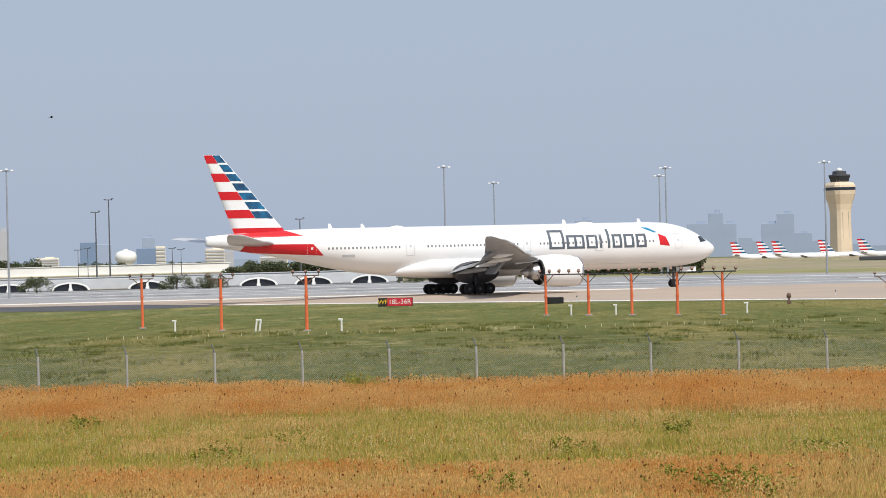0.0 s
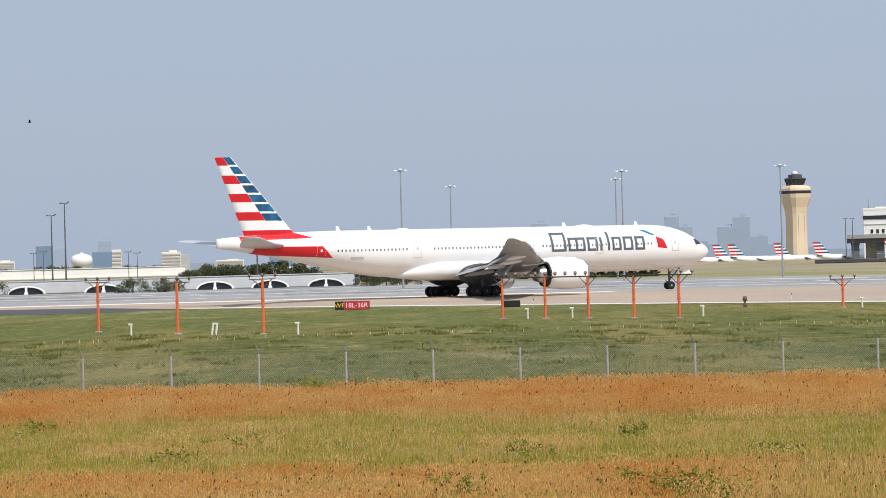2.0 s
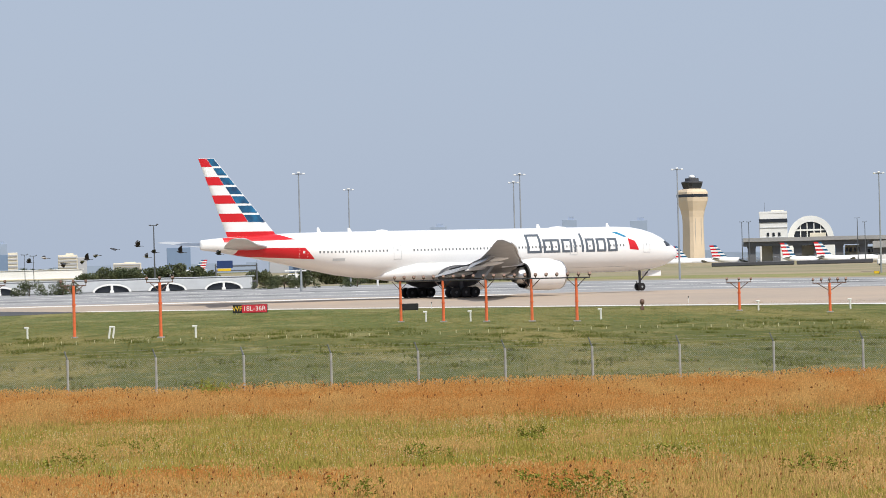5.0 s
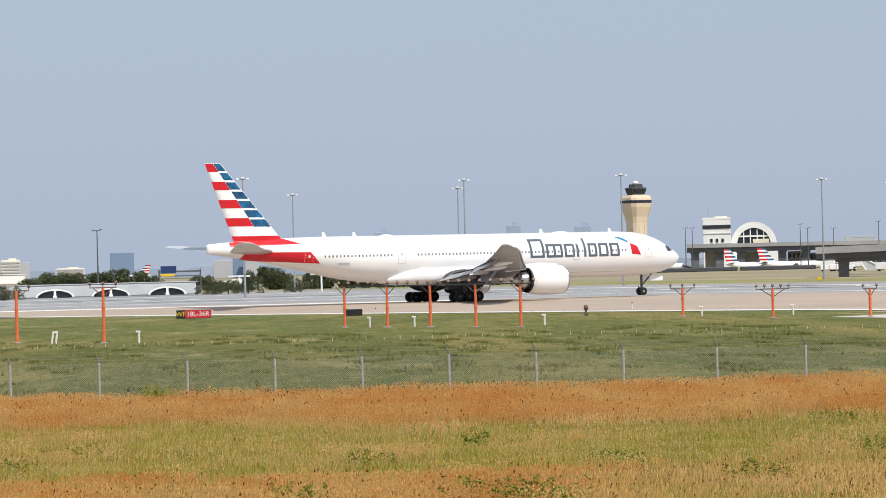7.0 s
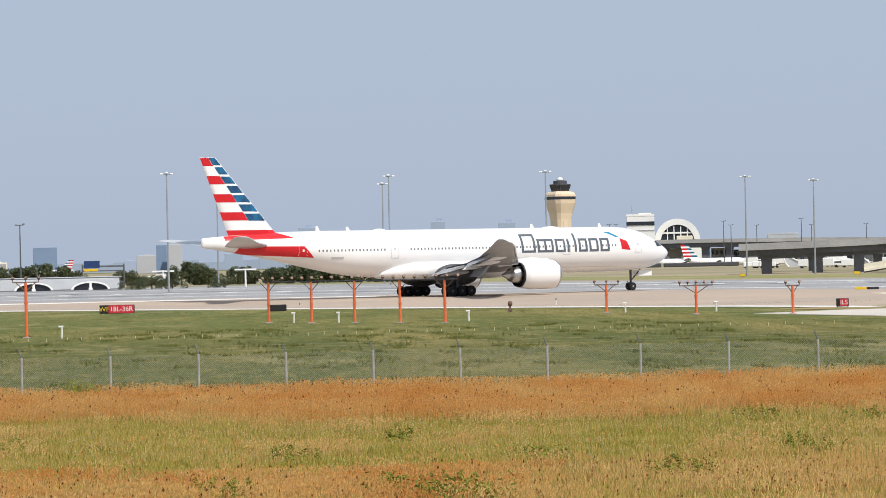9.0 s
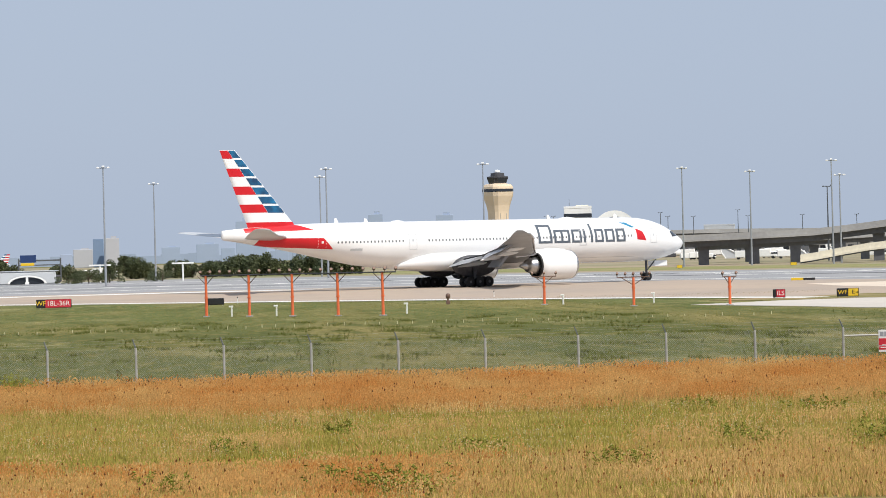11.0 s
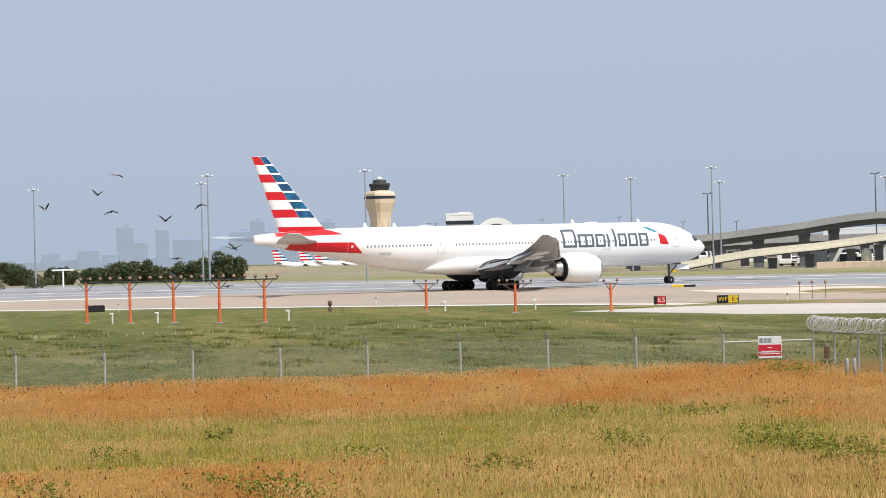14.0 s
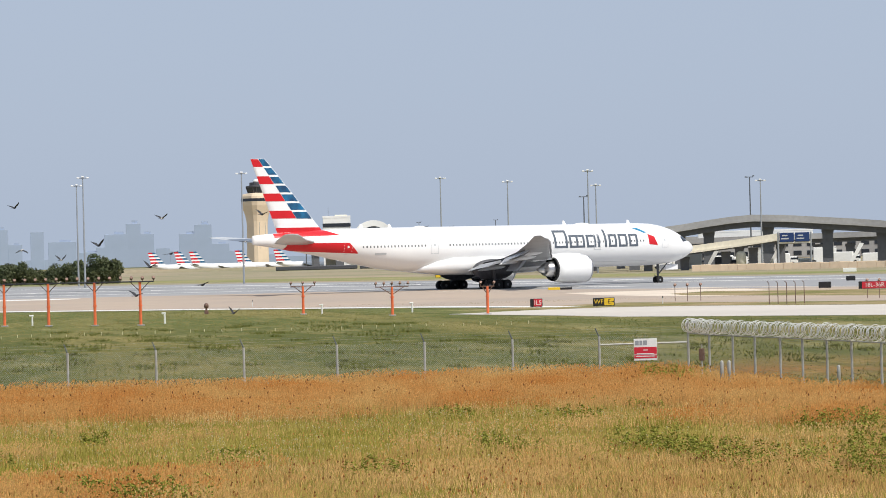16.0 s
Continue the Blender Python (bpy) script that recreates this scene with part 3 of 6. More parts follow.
        # unreadable marks
        bm = bmesh.new()
        decal(bm, 54.2, 55.9, 5.15, 5.45, 0, side, 0.02)
        part("registration_bar", bm, BELLY, body, "grey bar of small marks")
        # cockpit glazing
        bm = bmesh.new()
        quad_decal(bm, [(1.85, 6.1), (3.3, 6.0), (3.5, 6.72), (2.45, 6.86)], side, 0.02, 3)
        part("cockpit_window", bm, GLASSDARK, body, "dark cockpit window")
        # hull bottom seam
        bm = bmesh.new()
        decal(bm, 10, 25, 3.4, 3.43, 0, side, 0.016)
        part("panel_seam", bm, BELLY, body)
    # aerials on the roof
    for s, h in ((11.2, 0.5), (22.5, 0.55), (51.5, 0.5), (56.0, 0.6)):
        bm = bmesh.new()
        loft(bm, [[Vector((WB - s - a, b, z)) for a, b in ((0, 0), (0.3, 0.05), (0.62, 0), (0.3, -0.05))] for z in (8.75, 8.86)] + [[Vector((WB - s - 0.3 - a * 0.5, b * 0.4, 8.86 + h)) for a, b in ((0, 0), (0.3, 0.05), (0.62, 0), (0.3, -0.05))]])
        part("blade_aerial", bm, WHITE, body)
    for s, ln in ((18.2, 3.2), (46.0, 2.2)):
        bm = bmesh.new()
        loft(bm, [[Vector((WB - s - ln * u, 0.75 * math.cos(a) * r, 8.78 + 0.3 * r * max(math.sin(a), -0.2))) for a in (2 * math.pi * i / 12 for i in range(12))] for u, r in ((0, 0.1), (0.2, 0.7), (0.5, 1), (0.8, 0.7), (1, 0.1))])
        part("roof_radome", bm, WHITE, body, smooth=True)
    # main gear
    for side in (-1, 1):
        bm = bmesh.new()
        rod(bm, (0, side * 5.6, 0.7), (0.1, side * 4.7, 3.4), 0.24, 0.28, 12)
        rod(bm, (-1.75, side * 5.6, 0.68), (1.75, side * 5.6, 0.68), 0.2, 0.2, 10)
        rod(bm, (0.0, side * 4.9, 1.2), (0.4, side * 3.0, 2.6), 0.14, 0.14, 8)
        rod(bm, (0.0, side * 4.9, 1.4), (2.6, side * 4.6, 3.0), 0.14, 0.14, 8)
        rod(bm, (0.3, side * 4.9, 0.9), (-0.9, side * 4.9, 2.0), 0.09, 0.09, 8)
        for v in bm.verts:
            v.co.x -= 1.4
        leg = part("main_gear", bm, DARKGREY, ob, "dark steel landing gear leg")
        for dx in (-2.87, -1.4, 0.07):
            bm = bmesh.new()
            rod(bm, (dx, side * 4.7, 0.66), (dx, side * 6.5, 0.66), 0.12, 0.12, 8)
            part("axle", bm, DARKGREY, leg)
            for dy in (-0.7, 0.7):
                wheel_part(leg, (dx, side * (5.6 + dy), 0.69), 0.69, 0.52)
        # added dark panel: its colour and bulk imitate the shade under the wing root
        bm = bmesh.new()
        rings = []
        for y, k in ((3.5, 0.86), (4.3, 1.0), (5.0, 0.94)):
            rings.append([Vector((-1.0 + 3.3 * k * math.cos(q), side * y, 2.75 + 1.5 * k * math.sin(q))) for q in (2 * math.pi * i / 20 for i in range(20))])
        loft(bm, rings)
        part("gear_panel", bm, DARKGREY, leg, "large rounded gear panel, dark to stand in for belly shade", True)
    # nose gear
    bm = bmesh.new()
    rod(bm, (30.7, 0, 0.55), (30.7, 0, 3.0), 0.15, 0.19, 12)
    rod(bm, (30.7, 0, 1.3), (32.4, 0, 2.9), 0.09, 0.09, 8)
    rod(bm, (30.7, -0.5, 0.55), (30.7, 0.5, 0.55), 0.1, 0.1, 8)
    rod(bm, (30.45, 0, 0.75), (30.1, 0, 1.3), 0.06, 0.06, 8)
    leg = part("nose_gear", bm, DARKGREY, ob, "dark steel nose gear leg")
    for dy in (-0.42, 0.42):
        wheel_part(leg, (30.7, dy, 0.55), 0.55, 0.4)
    for side in (-1, 1):
        bm = bmesh.new()
        box(bm, (32.7, side * 0.75, 2.35), (2.2, 0.06, 0.75), bevel=0.02)
        part("gear_panel", bm, WHITE, leg, "white nose gear door")
    return ob


jet = airliner()


# ---- lights and signs on the airfield ----
def lamp_head(parent, c, r=0.1):
    bm = bmesh.new()
    rod(bm, (c[0], c[1], c[2]), (c[0], c[1], c[2] + 0.14), 0.03, 0.03, 6)
    lathe(bm, [(0.05, -0.13), (r, -0.09), (r * 1.12, 0.1), (r * 0.9, 0.13)], 10, Matrix.Translation((c[0], c[1], c[2] + 0.25)) @ Matrix.Rotation(radians(62), 4, "X"))
    return part("lamp_head", bm, LAMPBODY, parent)


LAMPBODY = mat("brown_lamp_casting", (0.20, 0.12, 0.09), 0.5, 0.2, 0.2, 6, 30)


def light_post(x, y, h, width, lamps, tag="orange approach light post with a crossbar of lamps"):
    ob = thing("approach_light", pose(x, y, 0), tag, "airfield light", "approach light posts")
    bm = bmesh.new()
    rod(bm, (0, 0, 0), (0, 0, h), 0.115, 0.1, 12)
    rod(bm, (0, 0, h * 0.62), (0, 0, h * 0.62 + 0.12), 0.15, 0.15, 12)
    part("post", bm, ORANGE, ob)
    bm = bmesh.new()
    box(bm, (0, 0, 0.05), (0.5, 0.4, 0.1), bevel=0.02)
    part("base_plate", bm, CONCRETE, ob)
    bm = bmesh.new()
    box(bm, (0, 0, h + 0.02), (width, 0.08, 0.07), bevel=0.01)
    part("crossbar", bm, LAMPBODY, ob)
    for s in (-1, 1):
        bm = bmesh.new()
        rod(bm, (0, 0, h - 0.62), (s * width * 0.36, 0, h), 0.035, 0.035, 6)
        part("brace", bm, LAMPBODY, ob)
    for i in range(lamps):
        lamp_head(ob, ((i / (lamps - 1) - 0.5) * width * 0.97, 0, h + 0.05))
    return ob


for x, y, h in ((-23.4, 201.4, 3.85), (-16.1, 187.6, 3.75), (-9.6, 181.3, 3.85)):
    light_post(x, y, h, 1.85, 3)
for x, y, h, n, w in ((37.1, 217.4, 2.4, 3, 2.1), (41.8, 202.8, 2.3, 5, 2.7), (48.1, 196.6, 2.2, 2, 1.1)):
    light_post(x, y, h, w, n)

# five posts under one long bar of lamps
row_bar = thing("approach_light_bar", pose(14.6, 203.9, 0), "row of orange posts under one long bar of lamps", "airfield light")
A, B_ = Vector((7.8 - 14.6, 210.2 - 203.9, 0)), Vector((21.9 - 14.6, 194.6 - 203.9, 0))
for i, u in enumerate((0.03, 0.26, 0.485, 0.715, 0.935)):
    p = A.lerp(B_, u)
    h = 3.3
    bm = bmesh.new()
    rod(bm, (p.x, p.y, 0), (p.x, p.y, h), 0.115, 0.1, 12)
    rod(bm, (p.x, p.y, h * 0.45), (p.x, p.y, h * 0.45 + 0.1), 0.15, 0.15, 12)
    part("post", bm, ORANGE, row_bar)
    bm = bmesh.new()
    box(bm, (p.x, p.y, 0.05), (0.55, 0.4, 0.1), bevel=0.02)
    part("base_plate", bm, CONCRETE, row_bar)
    for s in (-1, 1):
        d = (B_ - A).normalized() * s * 0.95
        bm = bmesh.new()
        rod(bm, (p.x, p.y, h - 0.72), (p.x + d.x, p.y + d.y, h), 0.035, 0.035, 6)
        part("brace", bm, LAMPBODY, row_bar)
bm = bmesh.new()
rod(bm, A + Vector((0, 0, 3.32)), B_ + Vector((0, 0, 3.32)), 0.05, 0.05, 6)
part("lamp_bar", bm, DARKGREY, row_bar)
for i in range(20):
    lamp_head(row_bar, A.lerp(B_, i / 19) + Vector((0, 0, 3.34)), 0.12)


def pvc_post(x, y, h=0.8, pair=False):
    ob = thing("marker_post", pose(x, y, 0), "white plastic pipe marker post with bent top" if not pair else "pair of white plastic pipe marker posts", "marker post", "white marker posts")
    for dx in ((0, 0.28) if pair else (0,)):
        bm = bmesh.new()
        rod(bm, (dx, 0, 0), (dx + (0.12 if pair else 0), 0, h), 0.07, 0.07, 10)
        part("pipe", bm, PVC, ob)
    bm = bmesh.new()
    rod(bm, (-0.22 if not pair else 0.05, 0, h), (0.1 if not pair else 0.45, 0, h), 0.07, 0.07, 10)
    part("elbow", bm, PVC, ob)


for x, y, pr in ((-19.6, 189, False), (-13.4, 184, True), (-7.1, 179, False), (10.2, 209, False), (13.6, 206, False), (23.3, 200, False), (38.6, 216.8, False), (45.6, 213, False)):
    pvc_post(x, y, 0.8, pr)

STAKE = mat("weathered_stake_paint", (0.60, 0.56, 0.36), 0.6, 0, 0.15, 4, 30)
# low white stakes in a row across the grass
stake = thing("grass_stake", pose(-20, 172, 0), "small white stake in the mown grass", "stake", "row of white stakes")
bm = bmesh.new()
box(bm, (0, 0, 0.1), (0.04, 0.03, 0.2), bevel=0.006)
part("stake_body", bm, STAKE, stake)
rng = random.Random(5)
for i in range(1, 62):
    az = -8.2 + i * 0.375
    copy_thing(stake, Matrix.Translation(bear(az + rng.uniform(-0.05, 0.05), 172 + rng.uniform(-1.5, 1.5))))


def plate_text(parent, body, size, x, z, y, material):
    me = text_mesh(body, size)
    me.materials.append(material)
    ob = new("lettering", me)
    ob.parent = parent
    ob.matrix_basis = pose(x, y, z, 90, 0, 0)
    return ob


def taxi_sign(x, y, turn, panels, h, label, name="taxiway_sign"):
    """A lit sign box on stub legs: panels of (width, face, text, text colour)."""
    ob = thing(name, pose(x, y, 0, 0, 0, turn), label, "airfield sign")
    w = sum(p[0] for p in panels)
    bm = bmesh.new()
    box(bm, (0, 0.13, 0.16 + h / 2), (w + 0.08, 0.24, h + 0.08), bevel=0.03)
    part("housing", bm, SIGNBLACK, ob, "black sign housing")
    for s in (-0.4, 0.4):
        bm = bmesh.new()
        rod(bm, (s * w, 0.13, 0), (s * w, 0.13, 0.16), 0.04, 0.04, 8)
        part("leg", bm, GALV, ob)
    xx = -w / 2
    for pw, face, body, ink in panels:
        bm = bmesh.new()
        box(bm, (xx + pw / 2, -0.003, 0.16 + h / 2), (pw - 0.03, 0.03, h), bevel=0.008)
        pane = part("panel", bm, face, ob)
        if body:
            plate_text(pane, body, h * 0.86, xx + pw / 2, 0.16 + h / 2, -0.026, ink)
        xx += pw
    return ob


taxi_sign(-5.0, 268, -2, [(0.88, SIGNBLACK, "WF", SIGNYELLOW), (2.62, SIGNRED, "18L-36R", SIGNWHITE)], 0.8, "red runway holding sign with black location panel in grass", "holding_sign")
taxi_sign(56.7, 214.3, -14, [(0.25, SIGNBLACK, "", None), (0.72, SIGNRED, "ILS", SIGNWHITE)], 0.62, "small red and black critical area sign in grass")
s_ = taxi_sign(61.6, 210.6, -16, [(0.9, SIGNBLACK, "WF", SIGNYELLOW), (0.85, SIGNYELLOW, "E", SIGNBLACK)], 0.6, "black and yellow taxiway direction sign in grass")
bm = bmesh.new()
box(bm, (0.74, -0.03, 0.46), (0.2, 0.012, 0.05))
bm.faces.new([bm.verts.new(p) for p in ((0.8, -0.033, 0.36), (0.87, -0.033, 0.46), (0.8, -0.033, 0.56))])
part("arrow", bm, SIGNBLACK, s_)
taxi_sign(103.5, 254.0, -22, [(0.3, SIGNBLACK, "", None), (2.62, SIGNRED, "18L-36R", SIGNWHITE)], 0.7, "red runway holding sign beside the entry", "holding_sign")


def sign_back(x, y, w, h, turn=0):
    ob = thing("airfield_sign", pose(x, y, 0, 0, 0, turn), "black back of an airfield sign on stub legs", "airfield sign")
    bm = bmesh.new()
    box(bm, (0, 0, 0.14 + h / 2), (w, 0.26, h), bevel=0.06)
    part("housing", bm, SIGNBLACK, ob)
    for k in range(5):
        bm = bmesh.new()
        box(bm, ((k - 2) * w / 5, -0.14, 0.14 + h / 2), (0.03, 0.02, h * 0.92))
        part("rib", bm, SIGNBLACK, ob)
    for s in (-0.4, 0.4):
        bm = bmesh.new()
        rod(bm, (s * w, 0, 0), (s * w, 0, 0.14), 0.04, 0.04, 8)
        part("leg", bm, GALV, ob)


sign_back(11.0, 257, 1.65, 0.66)
sign_back(103.0, 266.5, 1.35, 0.68, -20)
sign_back(126.5, 318, 1.2, 0.6, -20)


def edge_light(x, y, h=1.0):
    ob = thing("edge_light", pose(x, y, 0), "short dark elevated edge light on a stem", "airfield light")
    bm = bmesh.new()
    rod(bm, (0, 0, 0), (0, 0, h * 0.55), 0.09, 0.09, 8)
    box(bm, (0, 0, h * 0.18), (0.34, 0.3, h * 0.34), bevel=0.03)
    part("stem", bm, LAMPBODY, ob)
    bm = bmesh.new()
    lathe(bm, [(0.08, h * 0.5), (0.21, h * 0.6), (0.21, h * 0.85), (0.12, h * 0.98), (0.02, h)], 14)
    part("lens", bm, LAMPBODY, ob, "dark red lens", True)


edge_light(30.8, 232.1)
for x, y in ((13.8, 270), (39.5, 262), (68.5, 216)):
    ob = thing("edge_reflector", pose(x, y, 0), "thin pale reflector stick at the pavement edge", "marker post", "reflector sticks")
    bm = bmesh.new()
    rod(bm, (0, 0, 0), (0, 0, 0.55), 0.045, 0.04, 8)
    part("stick", bm, PVC, ob)
    bm = bmesh.new()
    rod(bm, (0, 0, 0.55), (0, 0, 0.68), 0.06, 0.05, 8)
    part("cap", bm, SIGNBLACK, ob)

for az, d, h in ((17.87, 236, 1.3), (18.14, 236, 1.3), (18.43, 236, 1.3), (22.04, 230, 1.4), (22.3, 230, 1.4)):
    ob = thing("stick_light", Matrix.Translation(bear(az, d)), "single lamp on a thin stake", "airfield light", "stick lights")
    bm = bmesh.new()
    rod(bm, (0, 0, 0), (0, 0, h), 0.03, 0.03, 6)
    part("stake", bm, LAMPBODY, ob)
    lamp_head(ob, (0, 0, h - 0.05), 0.12)
for i in range(5):
    ob = thing("marker_stake", Matrix.Translation(bear(19.92 + 0.19 * i, 214)), "thin rusty stake with bent tip", "stake", "bent marker stakes")
    bm = bmesh.new()
    rod(bm, (0, 0, 0), (0, 0, 1.75), 0.035, 0.03, 6)
    rod(bm, (0, 0, 1.75), (-0.16, 0, 1.9), 0.03, 0.03, 6)
    part("stake", bm, LAMPBODY, ob)

# low yellow and black barrier and small far yellow signs
ob = thing("runway_barrier", Matrix.Translation(bear(15.35, 330)) @ pose(0, 0, 0, 0, 0, -15), "low yellow and black striped barrier board", "barrier")
bm = bmesh.new()
box(bm, (-0.75, 0, 0.18), (1.5, 0.2, 0.34), bevel=0.03)
part("yellow_board", bm, SIGNYELLOW, ob)
bm = bmesh.new()
box(bm, (0.75, 0, 0.18), (1.5, 0.2, 0.3), bevel=0.03)
part("black_board", bm, SIGNBLACK, ob)
for az, d, w in ((12.67, 560, 1.1), (15.15, 560, 1.3)):
    taxi_sign(bear(az, d).x, bear(az, d).y, -az, [(w, SIGNYELLOW, "", None)], 0.55, "small yellow sign beyond the runway")


# ---- perimeter fence ----
def fence_d(az):
    return 91.0 / math.cos(radians(az - 3.6))


AZ = [-12.75, -10.83] + [-8.91 + 1.918 * i for i in range(10)] + [10.40, 12.33, 14.27, 16.18]
fence = thing("perimeter_fence", pose(0, 0, 0), "galvanised chain link fence with slanted barbed wire arms", "fence")


def fence_post(parent, p, h, arm=True):
    bm = bmesh.new()
    rod(bm, (p.x, p.y, 0), (p.x, p.y, h), 0.042, 0.042, 8)
    post = part("post", bm, GALV, parent)
    if arm:
        bm = bmesh.new()
        rod(bm, (p.x, p.y, h - 0.03), (p.x - 0.11, p.y + 0.1, h + 0.3), 0.03, 0.022, 6)
        part("arm", bm, DARKMAST, post, "dark barbed wire arm")
    return post


for az in AZ:
    fence_post(fence, bear(az, fence_d(az)), 1.60)
P0, P1 = bear(AZ[0], fence_d(AZ[0])), bear(18.13, fence_d(18.13))


def chain_link(parent, a, b, h, cell=0.075, wire=0.0024, z0=0.05):
    """Wire mesh of crossing slanted wires from a to b."""
    d = b - a
    ln = Vector((d.x, d.y, 0)).length
    u = Vector((d.x, d.y, 0)) / ln
    vs, fs = [], []
    n = int(ln / cell)
    for i in range(-int(h / cell), n):
        for s in (1, -1):
            x0, x1 = (i * cell, i * cell + h) if s > 0 else (i * cell + h, i * cell)
            za, zb = z0, z0 + h
            lo, hi = 0.0, 1.0
            # trim to the panel
            for lim, sign in ((0.0, 1), (ln, -1)):
                f0, f1 = sign * (x0 - lim), sign * (x1 - lim)
                if f0 < 0 and f1 < 0:
                    lo = 2
                elif f0 < 0:
                    lo = max(lo, f0 / (f0 - f1))
                elif f1 < 0:
                    hi = min(hi, f0 / (f0 - f1))
            if lo >= hi:
                continue
            pa = a + u * (x0 + (x1 - x0) * lo) + Vector((0, 0, za + (zb - za) * lo))
            pb = a + u * (x0 + (x1 - x0) * hi) + Vector((0, 0, za + (zb - za) * hi))
            k = len(vs)
            w = u * wire
            o = Vector((0, 0, 0)) + Vector((-u.y, u.x, 0)) * 0.004 * s
            vs += [pa - w + o, pa + w + o, pb + w + o, pb - w + o]
            fs.append((k, k + 1, k + 2, k + 3))
    me = bpy.data.meshes.new("wire_mesh")
    me.from_pydata([tuple(v) for v in vs], [], fs)
    me.materials.append(CHAIN)
    ob = new("wire_mesh", me)
    ob.parent = parent
    ob["kind"] = "stuff"
    ob["label"] = "grey chain link wire"
    return ob


chain_link(fence, P0, P1, 1.54)
for k in range(3):
    bm = bmesh.new()
    off = Vector((-0.04 - 0.03 * k, 0.03 + 0.03 * k, 1.68 + 0.09 * k))
    rod(bm, P0 + off, P1 + off, 0.0016, 0.0016, 4)
    part("barbed_wire", bm, CHAIN, fence)
bm = bmesh.new()
rod(bm, P0 + Vector((0, 0, 0.1)), P1 + Vector((0, 0, 0.1)), 0.012, 0.012, 5)
part("bottom_wire", bm, GALV, fence)
bm = bmesh.new()
rod(bm, bear(16.18, fence_d(16.18), 1.3), bear(18.13, fence_d(18.13), 1.3), 0.032, 0.032, 8)
part("rail", bm, GALV, fence, "grey top rail")

# return fence with razor coil
SIDE = [(18.13, 91.8), (18.59, 89.2), (19.1, 87.7), (19.58, 86.3), (20.13, 84.7), (20.61, 83.3), (21.14, 81.8), (21.67, 80.3), (22.31, 78.5), (23.2, 76), (24.2, 73.2)]
razor = thing("razor_fence", pose(0, 0, 0), "chain link fence topped by a bright coil of razor wire", "fence")
pts = [bear(*q) for q in SIDE]
for i, p in enumerate(pts):
    fence_post(razor, p, 1.72 if i else 2.2, False)
for a, b in zip(pts, pts[1:]):
    chain_link(razor, a, b, 1.64, 0.075)
    bm = bmesh.new()
    rod(bm, a + Vector((0, 0, 1.70)), b + Vector((0, 0, 1.70)), 0.02, 0.02, 6)
    part("rail", bm, GALV, razor)
vs, fs = [], []
rng = random.Random(11)
step = 0
for a, b in zip(pts[0:], pts[1:]):
    d = b - a
    u = d.normalized()
    side = Vector((-u.y, u.x, 0))
    turns = d.length / 0.145
    m = int(turns * 14)
    for i in range(m):
        ang = 2 * math.pi * i / 14 + step
        r = 0.215 + 0.03 * math.sin(i * 0.13) + 0.02 * math.sin(i * 0.047) + rng.uniform(-0.008, 0.008)
        c = a + d * (i / m) + Vector((0, 0, 1.97)) + side * (r * math.cos(ang)) + Vector((0, 0, r * math.sin(ang)))
        radial = (side * math.cos(ang) + Vector((0, 0, math.sin(ang)))) * 0.012
        k = len(vs)
        vs += [c - radial, c + radial, c + u * 0.02]
        if i:
            fs += [(k - 3, k - 2, k + 1, k), (k - 2, k - 1, k + 2, k + 1)]
me = bpy.data.meshes.new("razor_coil")
me.from_pydata([tuple(v) for v in vs], [], fs)
RAZOR = mat("bright_razor_wire", (0.82, 0.80, 0.75), 0.4, 0.35, 0.1, 5, 40)
me.materials.append(RAZOR)
coil = new("razor_coil", me)
coil.parent = razor
coil["label"] = "bright galvanised razor wire coil"

notice = thing("fence_notice", Matrix.Translation(bear(17.19, 93.2)) @ pose(0, 0, 0, 0, 0, -14), "white and red notice board fixed to the fence", "sign")
bm = bmesh.new()
box(bm, (0, 0, 1.09), (0.83, 0.03, 0.79), bevel=0.008)
part("board", bm, SIGNWHITE, notice)
for z, h in ((1.06, 0.25), (0.845, 0.12)):
    bm = bmesh.new()
    box(bm, (0, -0.018, z), (0.81, 0.01, h))
    part("red_band", bm, SIGNRED, notice)
for x, w in ((-0.27, 0.13), (-0.13, 0.1), (0.02, 0.14)):
    bm = bmesh.new()
    box(bm, (x - 0.03, -0.018, 1.34), (w, 0.01, 0.16))
    part("plain_bar", bm, WINGGREY, notice)
for z, w in ((0.95, 0.6), (0.86, 0.7), (0.73, 0.72), (1.08, 0.16)):
    bm = bmesh.new()
    box(bm, (0, -0.026, z), (w, 0.006, 0.03))
    part("plain_bar", bm, SIGNWHITE, notice)
gate_sign = thing("gate_sign", Matrix.Translation(bear(18.42, 90)) @ pose(0, 0, 0, 0, 0, -18), "small dark red notice on the gate", "sign")
bm = bmesh.new()
box(bm, (0, 0, 1.0), (0.2, 0.03, 0.42), bevel=0.008)
part("board", bm, LAMPBODY, gate_sign)
bm = bmesh.new()
rod(bm, (0, 0.03, 0), (0, 0.03, 1.35), 0.025, 0.025, 8)
part("stem", bm, GALV, gate_sign)
for az, d, h in ((18.85, 85, 0.98), (19.01, 85, 0.98), (21.38, 84, 0.8)):
    ob = thing("bollard", Matrix.Translation(bear(az, d)), "grey steel pipe bollard by the gate", "bollard")
    bm = bmesh.new()
    lathe(bm, [(0.06, 0), (0.06, h - 0.05), (0.04, h), (0.01, h + 0.02)], 12)
    part("pipe", bm, GALV, ob, smooth=True)


